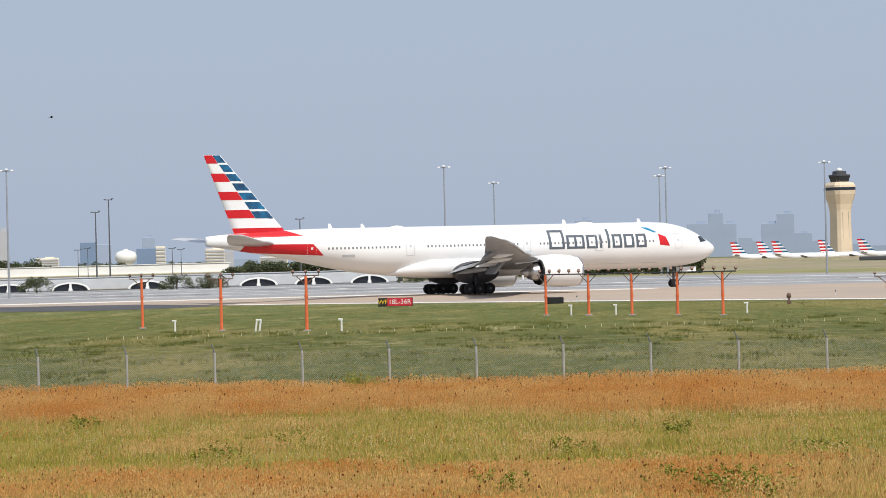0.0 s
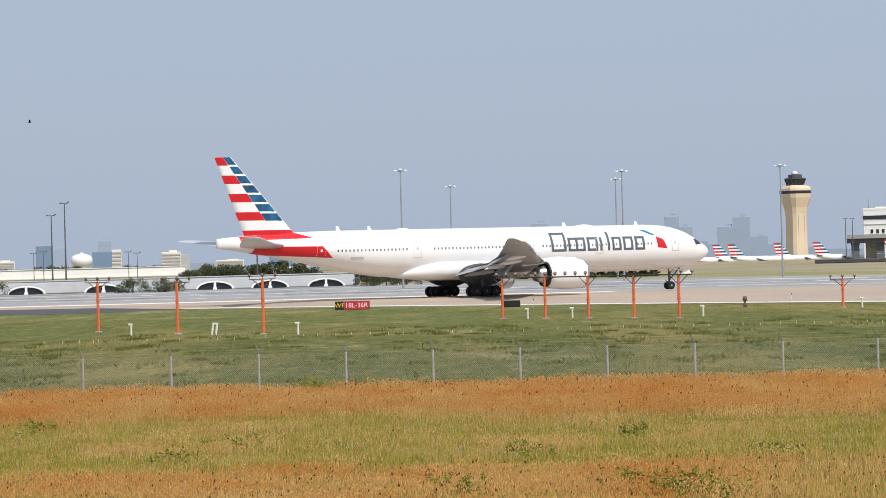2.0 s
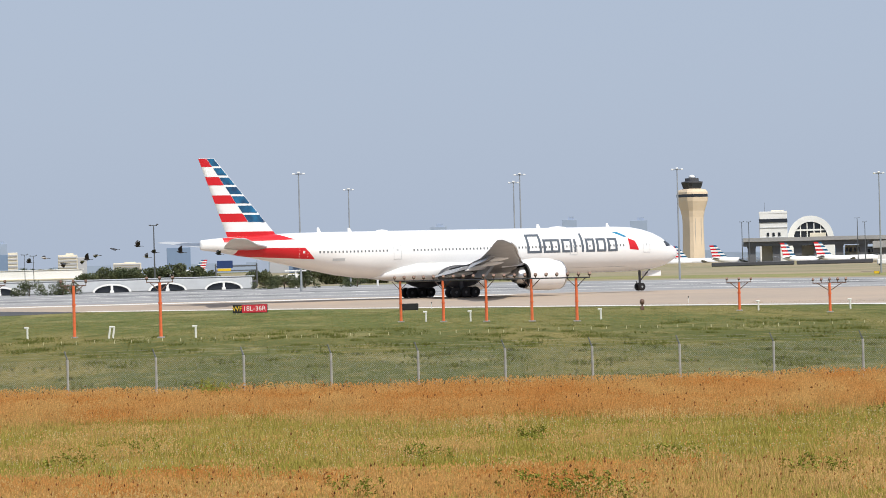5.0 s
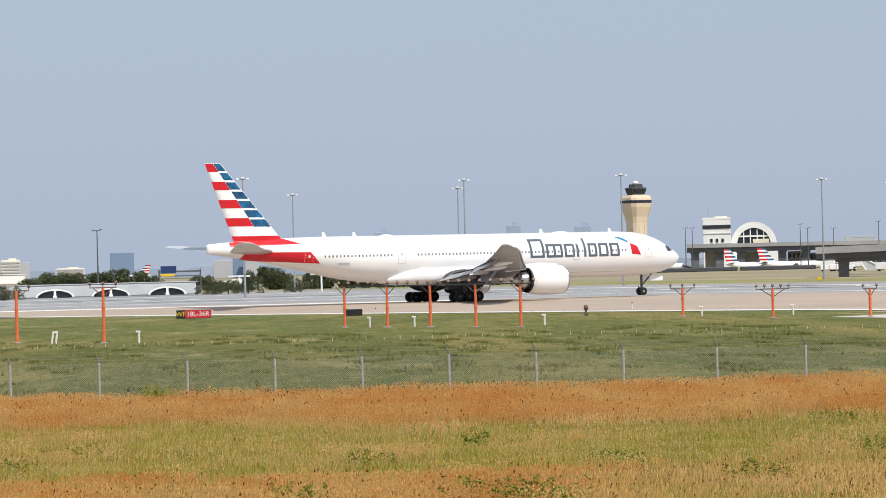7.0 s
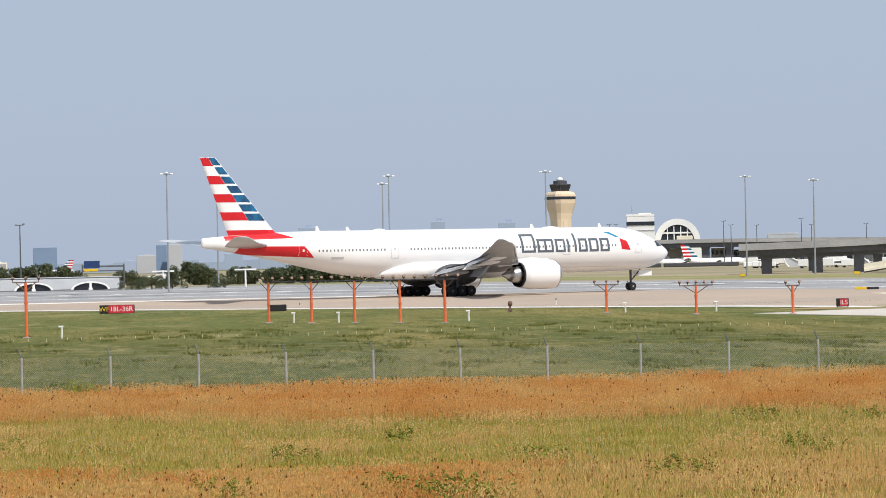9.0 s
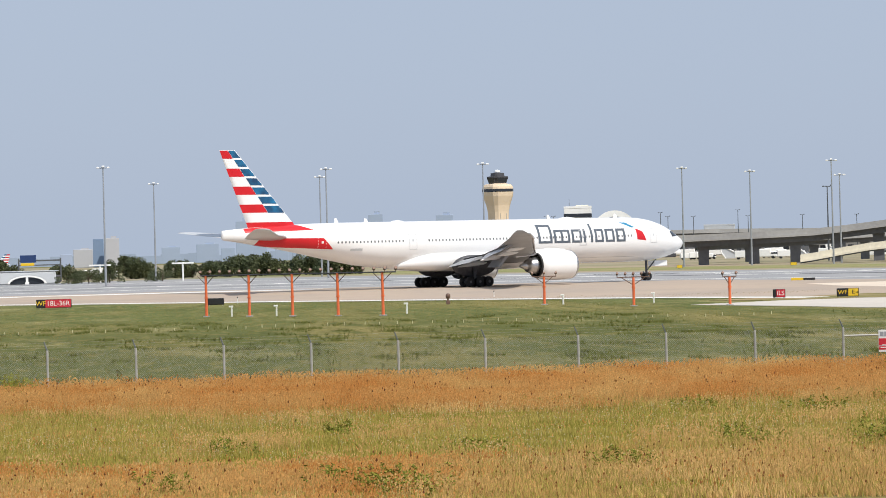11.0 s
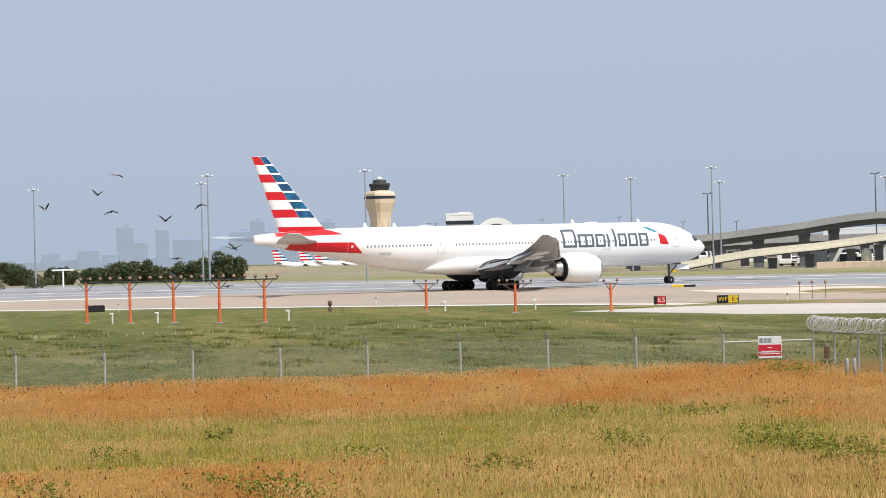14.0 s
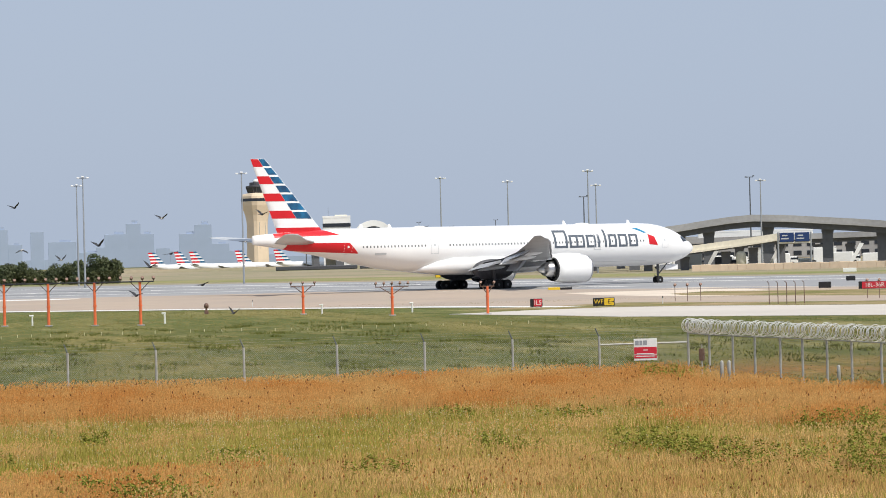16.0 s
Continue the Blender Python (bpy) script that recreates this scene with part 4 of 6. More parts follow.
# ---- meadow ----
def blades(name, pts, h, w, lean, material, label, heads=None, seedv=1, category="grass"):
    """Many narrow standing blades as one mesh; heads adds a small seed head to each."""
    r = np.random.RandomState(seedv)
    n = len(pts)
    h = h * (0.6 + 0.8 * r.rand(n))
    a = r.rand(n) * 2 * np.pi
    wx, wy = np.cos(a) * w, np.sin(a) * w * 0.5
    lx, ly = r.randn(n) * lean * h, r.randn(n) * lean * h
    base = np.c_[pts, np.zeros(n)]
    tip = base + np.c_[lx, ly, h]
    tri = np.stack([base - np.c_[wx, wy, np.zeros(n)], base + np.c_[wx, wy, np.zeros(n)], tip], 1).reshape(-1, 3)
    faces = np.arange(3 * n).reshape(-1, 3)
    if heads:
        hw, hh = heads
        s = hw * (0.6 + 0.8 * r.rand(n))
        q = np.stack([tip + np.c_[-s, 0 * s, 0 * s], tip + np.c_[0 * s, 0 * s, -hh * 0.5 + 0 * s], tip + np.c_[s, 0 * s, 0 * s + hh * 0.15], tip + np.c_[0 * s, 0 * s, hh + 0 * s]], 1).reshape(-1, 3)
        k = 4 * np.arange(n)[:, None] + 3 * n
        f2 = np.concatenate([k + [0, 1, 2], k + [0, 2, 3]])
        tri, faces = np.concatenate([tri, q]), np.concatenate([faces, f2])
    me = bpy.data.meshes.new(name)
    me.vertices.add(len(tri))
    me.vertices.foreach_set("co", tri.astype(np.float32).ravel())
    me.loops.add(faces.size)
    me.loops.foreach_set("vertex_index", faces.astype(np.int32).ravel())
    me.polygons.add(len(faces))
    me.polygons.foreach_set("loop_start", np.arange(0, faces.size, 3, dtype=np.int32))
    me.update(calc_edges=True)
    me.materials.append(material)
    return tagged(new(name, me), label, category, kind="stuff")


def scatter(n, d0, d1, seedv, az0=-10.6, az1=23.6):
    r = np.random.RandomState(seedv)
    d = np.sqrt(d0 ** 2 + (d1 ** 2 - d0 ** 2) * r.rand(n))
    a = np.radians(az0 + (az1 - az0) * r.rand(n))
    return np.c_[d * np.sin(a), d * np.cos(a)]


def field(p, scale, seedv):
    """Smooth random field from a few waves, about -1 to 1."""
    r = np.random.RandomState(seedv)
    v = np.zeros(len(p))
    for k in range(9):
        ang, f, ph = r.rand() * np.pi, (0.5 + 1.6 * r.rand()) / scale, r.rand() * 6.28
        v += np.sin(2 * np.pi * f * (p[:, 0] * np.cos(ang) * 0.6 + p[:, 1] * np.sin(ang)) + ph)
    return v / 3.0


def turf(name, green, dry, dark, patch=(0.05, 0.012), each=0.16):
    """Short grass: broad dry and lush patches, long streaks and a fine grain."""
    m = bpy.data.materials.new(name)
    m.use_nodes = True
    n, l = m.node_tree.nodes, m.node_tree.links
    b = n["Principled BSDF"]
    b.inputs["Roughness"].default_value, b.inputs["Specular IOR Level"].default_value = 0.95, 0.1
    tc = n.new("ShaderNodeTexCoord")
    color = None
    for k, (sx, sy, lo, hi, tint, most) in enumerate(((patch[0], patch[1], 0.44, 0.62, dry, 0.85), (patch[0] * 3.4, patch[1] * 4.2, 0.50, 0.66, dark, 0.8), (patch[0] * 9, patch[1] * 14, 0.52, 0.7, dry, 0.6))):
        mp = n.new("ShaderNodeMapping")
        mp.inputs["Scale"].default_value = (sx, sy, 1)
        mp.inputs["Location"].default_value = (3.7 * k, 1.9 * k, 0)
        l.new(tc.outputs["Object"], mp.inputs[0])
        nz = n.new("ShaderNodeTexNoise")
        nz.inputs["Scale"].default_value, nz.inputs["Detail"].default_value, nz.inputs["Roughness"].default_value = 1.0, 5, 0.62
        l.new(mp.outputs[0], nz.inputs["Vector"])
        mr = n.new("ShaderNodeMapRange")
        mr.inputs["From Min"].default_value, mr.inputs["From Max"].default_value, mr.inputs["To Max"].default_value = lo, hi, most
        l.new(nz.outputs[0], mr.inputs[0])
        mix = n.new("ShaderNodeMix")
        mix.data_type = "RGBA"
        mix.inputs[7].default_value = (*tint, 1)
        l.new(mr.outputs[0], mix.inputs[0])
        if color:
            l.new(color, mix.inputs[6])
        else:
            mix.inputs[6].default_value = (*green, 1)
        color = mix.outputs[2]
    geo = n.new("ShaderNodeNewGeometry")
    rr = n.new("ShaderNodeMapRange")
    rr.inputs["To Min"].default_value, rr.inputs["To Max"].default_value = 1 - each, 1 + each
    l.new(geo.outputs["Random Per Island"], rr.inputs[0])
    hsv = n.new("ShaderNodeHueSaturation")
    l.new(color, hsv.inputs["Color"])
    l.new(rr.outputs[0], hsv.inputs["Value"])
    l.new(hsv.outputs[0], b.inputs["Base Color"])
    return m


W_ORANGE = mat("rusty_orange_weed", (0.48, 0.205, 0.055), 0.9, 0, 0.15, 0.3, 3, (0.54, 0.33, 0.12), spec=0.1, random_each=0.22)
W_STRAW = mat("dry_straw_grass", (0.58, 0.38, 0.155), 0.9, 0, 0.1, 0.3, 3, (0.47, 0.285, 0.10), spec=0.1, random_each=0.18)
W_GREEN = mat("yellow_green_grass", (0.275, 0.25, 0.045), 0.85, 0, 0.12, 0.3, 3, (0.38, 0.31, 0.08), spec=0.1, random_each=0.2)
W_DARK = mat("leafy_green_weed", (0.20, 0.21, 0.032), 0.8, 0, 0.2, 0.5, 3, (0.26, 0.26, 0.05), spec=0.1, random_each=0.35)
W_SEED = mat("brown_seed_heads", (0.15, 0.06, 0.028), 0.9, 0, 0.2, 1, 6, (0.26, 0.115, 0.035), spec=0.1, random_each=0.5)
W_BLOOM = mat("cream_grass_flowers", (0.52, 0.45, 0.25), 0.8, 0, 0.1, 1, 6, spec=0.1, random_each=0.2)
W_MOWN = turf("mown_green_grass", (0.15, 0.15, 0.04), (0.29, 0.225, 0.085), (0.085, 0.11, 0.028), (0.11, 0.022), 0.07)

allp = scatter(880000, 47.5, 96, 3)
allp = allp[np.hypot(allp[:, 0], allp[:, 1]) < 90.2 / np.cos(np.arctan2(allp[:, 0], allp[:, 1]) - radians(3.6))]
D = np.hypot(allp[:, 0], allp[:, 1])
_az = np.degrees(np.arctan2(allp[:, 0], allp[:, 1]))
inside = (_az > 18.2) & (D > np.interp(_az, [q[0] for q in SIDE], [q[1] for q in SIDE]) - 0.5)
allp, D = allp[~inside], D[~inside]
AZP = np.degrees(np.arctan2(allp[:, 0], allp[:, 1]))
f1, f2, f3, f4 = field(allp, 14, 1), field(allp, 5, 2), field(allp, 1.6, 7), field(allp * np.array([1.0, 0.45]), 0.9, 19)
rsel = np.random.RandomState(9).rand(len(allp))
# how strongly the far weed belt, the middle green and the near weeds hold at each place
belt = np.clip((D - (74.5 + 2.6 * f1 - 0.25 * (AZP > 8) * (AZP - 8) - 1.3 * (AZP > 14.5) * (AZP - 14.5))) / 5, 0, 1)
near = np.clip(((60.0 + 2.2 * f1 + 0.16 * AZP) - D) / 4, 0, 1)
wn = np.clip((11 - AZP) / 5, 0, 1)
score_o = 0.56 * belt + 0.32 * near * wn - 0.06 - 0.16 * near * (1 - wn) + (0.26 * f2 + 0.18 * f3 + 0.14 * f4) * (0.2 + 0.8 * np.maximum(belt, 0.8 * near * wn))
score_s = 0.30 * belt + 0.34 * near + 0.40 * np.clip((AZP - 8) / 6, 0, 1) * near + 0.14 + 0.16 * f1 - 0.14 * f3 - 0.12 * f4
score_g = (1 - belt) * (1 - 0.65 * near) * 1.35 + 0.10 * belt + 0.30 * belt * np.clip(-f2 - 0.2, 0, 1) - 0.16 * f2 + 0.16 * f3 - 0.08 * f4
tot = np.clip(score_o, 0.01, 2) + np.clip(score_s, 0.01, 2) + np.clip(score_g, 0.01, 2)
po = np.clip(score_o, 0.01, 2) / tot
ps = po + np.clip(score_s, 0.01, 2) / tot
kind_o, kind_s = rsel < po, (rsel >= po) & (rsel < ps)
kind_g = rsel >= ps
tall = 0.19 + 0.2 * belt + 0.05 * np.clip((D - 82) / 8, 0, 1) + 0.03 * f2 + 0.05 * belt * np.clip(f3 + 0.6 * f4, -0.6, 1.2)
blades("orange_weeds", allp[kind_o], tall[kind_o], 0.011, 0.26, W_ORANGE, "rust orange flowering weeds along the fence", (0.016, 0.038), 21, "weeds")
blades("straw_grass", allp[kind_s], 0.8 * tall[kind_s], 0.0105, 0.3, W_STRAW, "dry straw coloured meadow grass", None, 22)
blades("green_grass", allp[kind_g], 0.7 * tall[kind_g], 0.012, 0.28, W_GREEN, "yellow green meadow grass", None, 23)
sp = allp[kind_o & (f3 > -0.2)][::90]
blades("seed_weeds", sp, 1.15 * tall[kind_o & (f3 > -0.2)][::90], 0.008, 0.16, W_SEED, "dark brown seed heads standing over the weeds", (0.022, 0.06), 24, "weeds")
sp = allp[kind_s & (D < 58) & (f4 > 0)][::70]
blades("seed_weeds", sp, np.full(len(sp), 0.26), 0.006, 0.18, W_SEED, "sparse dark brown seed heads in the dry grass", (0.018, 0.045), 25, "weeds")
pale = allp[kind_g | kind_s]
pale = pale[(field(pale, 4, 12) > 0.75)][::6]
blades("pale_flower_grass", pale, 0.30, 0.007, 0.2, W_STRAW, "pale seeding grass tufts", (0.016, 0.036), 28)
bloom = allp[kind_g & (D > 56) & (D < 74) & (f4 + f2 > 0.1)][::38]
blades("flowering_grass", bloom, 0.20, 0.005, 0.2, W_BLOOM, "small cream flowers in the green grass", (0.014, 0.022), 29)


def weed_patches():
    spots = [(2.6, 61.5, 0.8, 120), (-1.95, 88.3, 0.7, 260), (-8, 76, 1.0, 90), (6.4, 52, 0.9, 150), (4.9, 52.5, 0.7, 120), (8.2, 60, 0.8, 80), (5.2, 67, 0.8, 80), (14, 61.5, 1.0, 150), (17.4, 60, 1.2, 240), (18.6, 56.5, 1.2, 260),
             (17.7, 86, 1.0, 300), (18.5, 84, 0.8, 160), (22.2, 65, 1.6, 520), (22.8, 58, 1.4, 420), (22.3, 53, 1.6, 420), (20.9, 66, 0.8, 120), (20.6, 70, 0.9, 110), (13, 74, 0.8, 70), (9.5, 76, 0.8, 60), (-5, 62, 0.9, 80), (-3.6, 66, 1.0, 70), (1.2, 52, 0.7, 90), (11.3, 55, 0.9, 90), (15.6, 72, 1.1, 120), (17.0, 76, 0.9, 110), (5.9, 50.2, 0.6, 150), (6.9, 50, 0.5, 130)]
    r = np.random.RandomState(31)
    quads = []
    for az, d, rad, n in spots:
        c = bear(az, d)
        stalks = n // 4
        big = 0.75 if n < 200 else 1.9 if d > 80 else 1.15
        base = np.c_[c.x + r.randn(stalks) * rad * 0.4, c.y + r.randn(stalks) * rad * 1.1]
        tops = (0.28 + 0.22 * r.rand(stalks)) * big
        for (x, y), h in zip(base, tops):
            k = 34
            u = r.rand(k) ** 0.8
            lean = r.randn(2) * 0.10
            spread = 0.09 * (1.15 - u)
            p = np.c_[x + lean[0] * u + r.randn(k) * spread, y + lean[1] * u + r.randn(k) * spread, 0.02 + h * u]
            a = r.randn(k, 3) * np.array([1, 1, 0.6])
            a /= np.linalg.norm(a, axis=1)[:, None]
            b = np.cross(a, r.randn(k, 3))
            b /= np.linalg.norm(b, axis=1)[:, None]
            ln = (0.022 + 0.026 * r.rand(k))[:, None]
            quads.append(np.stack([p - a * ln, p + b * ln * 0.4, p + a * ln, p - b * ln * 0.4], 1).reshape(-1, 3))
    q = np.concatenate(quads)
    me = bpy.data.meshes.new("green_weeds")
    me.from_pydata(q.tolist(), [], np.arange(len(q)).reshape(-1, 4).tolist())
    me.materials.append(W_DARK)
    tagged(new("green_weeds", me), "deep green leafy weed clumps in the meadow", "weeds", kind="stuff")


weed_patches()
yard = scatter(7000, 55, 95, 48, 18.3, 23.6)
_ya = np.degrees(np.arctan2(yard[:, 0], yard[:, 1]))
yard = yard[np.hypot(yard[:, 0], yard[:, 1]) > np.interp(_ya, [q[0] for q in SIDE], [q[1] for q in SIDE]) + 0.4]
mown = np.concatenate([scatter(60000, 91.5, 260, 41), yard])
mD = np.hypot(mown[:, 0], mown[:, 1])
g1 = field(mown, 30, 15)
keep = ~((mown[:, 0] > 44) & (mown[:, 1] < 235) & (mown[:, 1] > np.interp(mown[:, 0], [44, 46, 51, 53, 57, 65, 80, 160], [209, 201, 186, 177, 172, 162, 146, 100]) - 0.3))
blades("mown_grass", mown[keep], (0.05 + 0.02 * g1[keep]).clip(0.02, 0.09), 0.03, 1.2, W_MOWN, "mown green airfield grass with dry patches", None, 42)
W_TUFT = mat("lush_turf_tufts", (0.10, 0.115, 0.027), 0.85, 0, 0.2, 0.5, 3, (0.14, 0.145, 0.04), spec=0.1, random_each=0.2)
tuft = scatter(380, 95, 190, 44)
rr = np.random.RandomState(45)
tuft = tuft[~((tuft[:, 0] > 38) & (tuft[:, 1] > 140))]
tp = np.concatenate([c + rr.randn(70, 2) * np.array([0.6, 1.6]) * k for c, k in zip(tuft, 0.4 + 1.3 * rr.rand(len(tuft)) ** 2)])
blades("dark_tufts", tp, np.full(len(tp), 0.14), 0.03, 0.6, W_TUFT, "dark green tufts in the mown grass", None, 46)


# ---- beyond the runway ----
def up(d, el):
    return EYE + d * math.tan(radians(el))


def mast(az, d, h, material=MAST, heads=3, r=0.24, label="tall grey apron light mast with lamp crown", group="apron light masts"):
    ob = thing("light_mast", Matrix.Translation(bear(az, d)) @ pose(0, 0, 0, 0, 0, -az), label, "light mast", group)
    bm = bmesh.new()
    rod(bm, (0, 0, 0), (0, 0, h), r, r * 0.5, 10)
    part("pole", bm, material, ob)
    bm = bmesh.new()
    rod(bm, (-0.9 if heads > 1 else -0.2, 0, h), (0.9, 0, h), 0.1, 0.1, 6)
    part("crossarm", bm, material, ob)
    for i in range(heads):
        x = (i / max(heads - 1, 1) - 0.5) * 2.0 if heads > 1 else 0.7
        bm = bmesh.new()
        box(bm, (x, -0.15, h + (0.28 if i == 1 else 0.05)), (0.55, 0.6, 0.3), bevel=0.06)
        part("lamp_head", bm, material if material is DARKMAST else WALLWHITE, ob)
    return ob


for az, el in ((-9.49, 2.217), (0.07, 2.069), (1.16, 1.691), (4.80, 1.751), (4.94, 1.921), (8.40, 1.939), (12.77, 1.724), (14.25, 1.612), (16.02, 1.80), (16.19, 1.478), (19.79, 1.485)):
    d = min(600, 18.4 / math.tan(radians(el)))
    mast(az, d, up(d, el))
for az, el in ((-7.59, 1.276), (-7.30, 1.541), (-3.13, 1.018), (15.92, 1.239), (19.56, 1.57)):
    mast(az, 690, up(690, el), DARKMAST, 2, 0.26, "dark steel road light mast", "dark light masts")
for az, el in ((9.78, 0.749), (9.93, 0.745), (12.28, 0.767), (12.44, 0.677), (13.00, 0.661), (13.97, 0.78), (14.19, 0.646), (15.37, 0.637), (16.54, 0.615)):
    mast(az, 1330, up(1330, el), DARKMAST, 2, 0.3, "short dark lamp standard on the elevated road", "road lamp standards")
for az, el in ((-7.99, 0.459), (-7.78, 0.491), (-5.94, 0.444), (-5.75, 0.415)):
    mast(az, 900, up(900, el), DARKMAST, 2, 0.16, "short dark car park lamp standard", "car park lamps")


def block(name, az0, az1, d, z0, z1, depth, material, label, category="building", kind="", storeys=0, cols=0, glass=None, kids=True, roof=True):
    """A building that faces the airfield, with parapet, storeys and openings."""
    a, b = bear(az0, d), bear(az1, d)
    w = (b - a).length
    c = (a + b) / 2
    ob = thing(name, pose(c.x, c.y, 0, 0, 0, -(az0 + az1) / 2), label, category, kind=kind)
    bm = bmesh.new()
    box(bm, (0, depth / 2, (z0 + z1) / 2), (w, depth, z1 - z0), bevel=min(0.3, w * 0.02))
    wall = part("wall", bm, material, ob)
    if roof:
        bm = bmesh.new()
        box(bm, (0, depth / 2, z1 + 0.15), (w * 1.01, depth * 1.01, min(1.2, (z1 - z0) * 0.06)), bevel=0.05)
        part("roof", bm, material, ob)
    for j in range(storeys):
        z = z0 + (z1 - z0) * (j + 0.55) / storeys
        hh = (z1 - z0) / storeys * 0.5
        if cols:
            for i in range(cols):
                bm = bmesh.new()
                box(bm, ((i + 0.5) / cols * w - w / 2, -0.02, z), (w / cols * 0.6, 0.3, hh))
                part("window", bm, glass or GLASSDARK, wall)
        else:
            bm = bmesh.new()
            box(bm, (0, -0.02, z), (w * 0.97, 0.3, hh))
            part("window_band", bm, glass or GLASSDARK, wall)
    return ob


# control tower
def control_tower():
    d, az = 1900.0, 8.72
    ob = thing("control_tower", Matrix.Translation(bear(az, d)) @ pose(0, 0, 0, 0, 0, -az + 36), "tan concrete airport control tower with dark glazed cab", "control tower")
    def octo(w, z, cut=0.3):
        h, k = w / 2, w / 2 * (1 - cut)
        return [Vector(p) for p in ((h, -k, z), (h, k, z), (k, h, z), (-k, h, z), (-h, k, z), (-h, -k, z), (-k, -h, z), (k, -h, z))]
    bm = bmesh.new()
    loft(bm, [octo(w, z) for w, z in ((13.6, -0.5), (12.6, 20), (12.4, 30), (12.8, 34), (14.2, 38.5), (16.4, 42.5), (18.0, 45.5), (18.6, 48.4))])
    part("shaft", bm, TOWERSTONE, ob)
    bm = bmesh.new()
    for x in (-2.6, 2.6):
        box(bm, (x, -6.3, 16), (0.25, 0.3, 34))
    part("shaft_groove", bm, CONCRETE, ob)
    bm = bmesh.new()
    loft(bm, [octo(w, z) for w, z in ((18.8, 48.6), (18.8, 50.6))])
    part("window_band", bm, GLASSDARK, ob, "dark glazed band")
    bm = bmesh.new()
    loft(bm, [octo(w, z) for w, z in ((18.6, 50.6), (18.2, 52.2), (16.2, 53.8), (10.6, 54.6))])
    part("collar", bm, TOWERSTONE, ob)
    bm = bmesh.new()
    loft(bm, [octo(w, z) for w, z in ((10.0, 54.6), (12.4, 58.8))])
    cab = part("cab_glazing", bm, GLASSDARK, ob, "dark slanted cab glazing")
    for i in range(8):
        p, q = octo(10.1, 54.6)[i], octo(12.5, 58.8)[i]
        bm = bmesh.new()
        rod(bm, p, q, 0.16, 0.16, 6)
        part("mullion", bm, DARKGREY, cab)
    bm = bmesh.new()
    loft(bm, [octo(w, z) for w, z in ((12.7, 58.8), (12.7, 59.7), (8.4, 60.1), (8.0, 62.3), (4.6, 62.5))])
    part("cab_roof", bm, DARKGREY, ob, "dark grey cab roof")
    bm = bmesh.new()
    lathe(bm, [(2.0, 62.4), (2.3, 63.2), (1.8, 64.2), (0.7, 64.7), (0.1, 64.8)], 16)
    part("radome", bm, WALLWHITE, ob, "white radome", True)
    for x in (-3, 3.2):
        bm = bmesh.new()
        rod(bm, (x, 0, 60), (x, 0, 64), 0.1, 0.06, 6)
        part("aerial", bm, DARKGREY, ob)


control_tower()


# terminal, arch hall and elevated road
t_ = block("terminal_building", 10.16, 10.77, 1450, 0, 28.2, 25, WALLWHITE, "white terminal block with a dark glazed top band", storeys=0)
for z, h, mt in ((23.8, 2.0, GLASSDARK), (14.4, 0.5, BELLY), (20, 0.3, BELLY)):
    bm = bmesh.new()
    box(bm, (0, -0.1, z), (15.6, 0.5, h))
    part("window_band", bm, mt, t_)
for i in range(3):
    bm = bmesh.new()
    box(bm, (-3 + i * 3.1, -0.1, 16.2), (1.3, 0.5, 2.0))
    part("window", bm, GLASSDARK, t_)
bm = bmesh.new()
rod(bm, (-4.6, 5, 28), (-4.6, 5, 34), 0.12, 0.06, 6)
part("aerial", bm, DARKGREY, t_)
bm = bmesh.new()
box(bm, (2.5, 8, 29), (7, 6, 1.2), bevel=0.2)
part("plant_room", bm, PALECONC, t_)

hall = thing("arch_hall", Matrix.Translation(bear(11.27, 1470)) @ pose(0, 0, 0, 0, 0, -11.3), "white hall with a great round arch window", "building")
bm = bmesh.new()
arc = [(12.8 * math.cos(a), 13.5 + 12.8 * math.sin(a)) for a in (math.pi * i / 24 for i in range(25))]
inner = [(9.4 * math.cos(a), 13.5 + 9.4 * math.sin(a)) for a in (math.pi * i / 24 for i in range(25))]
for k in range(24):
    loft(bm, [[Vector((x, y, z)) for x, z in (arc[k], arc[k + 1], inner[k + 1], inner[k])] for y in (-0.6, 22)])
part("arch_wall", bm, WALLWHITE, hall, "white round arch")
bm = bmesh.new()
loft(bm, [[Vector((x, y, z)) for x, z in inner] for y in (0.6, 1.0)])
glz = part("arch_glazing", bm, GLASSDARK, hall, "dark arch glazing")
for x in (-5.6, -1.9, 1.9, 5.6):
    bm = bmesh.new()
    box(bm, (x, 0.35, 17.8), (0.55, 0.5, 8.6))
    part("mullion", bm, WALLWHITE, glz)
bm = bmesh.new()
box(bm, (0, 0.3, 18.3), (17.6, 0.6, 0.9))
part("transom", bm, WALLWHITE, glz)
bm = bmesh.new()
box(bm, (0, 6, 6.8), (26.5, 12, 13.6), bevel=0.2)
part("base_wall", bm, WALLWHITE, hall)
bm = bmesh.new()
box(bm, (4, -0.4, 15.3), (9, 1.2, 2.6), bevel=0.15)
part("canopy", bm, PALECONC, hall)


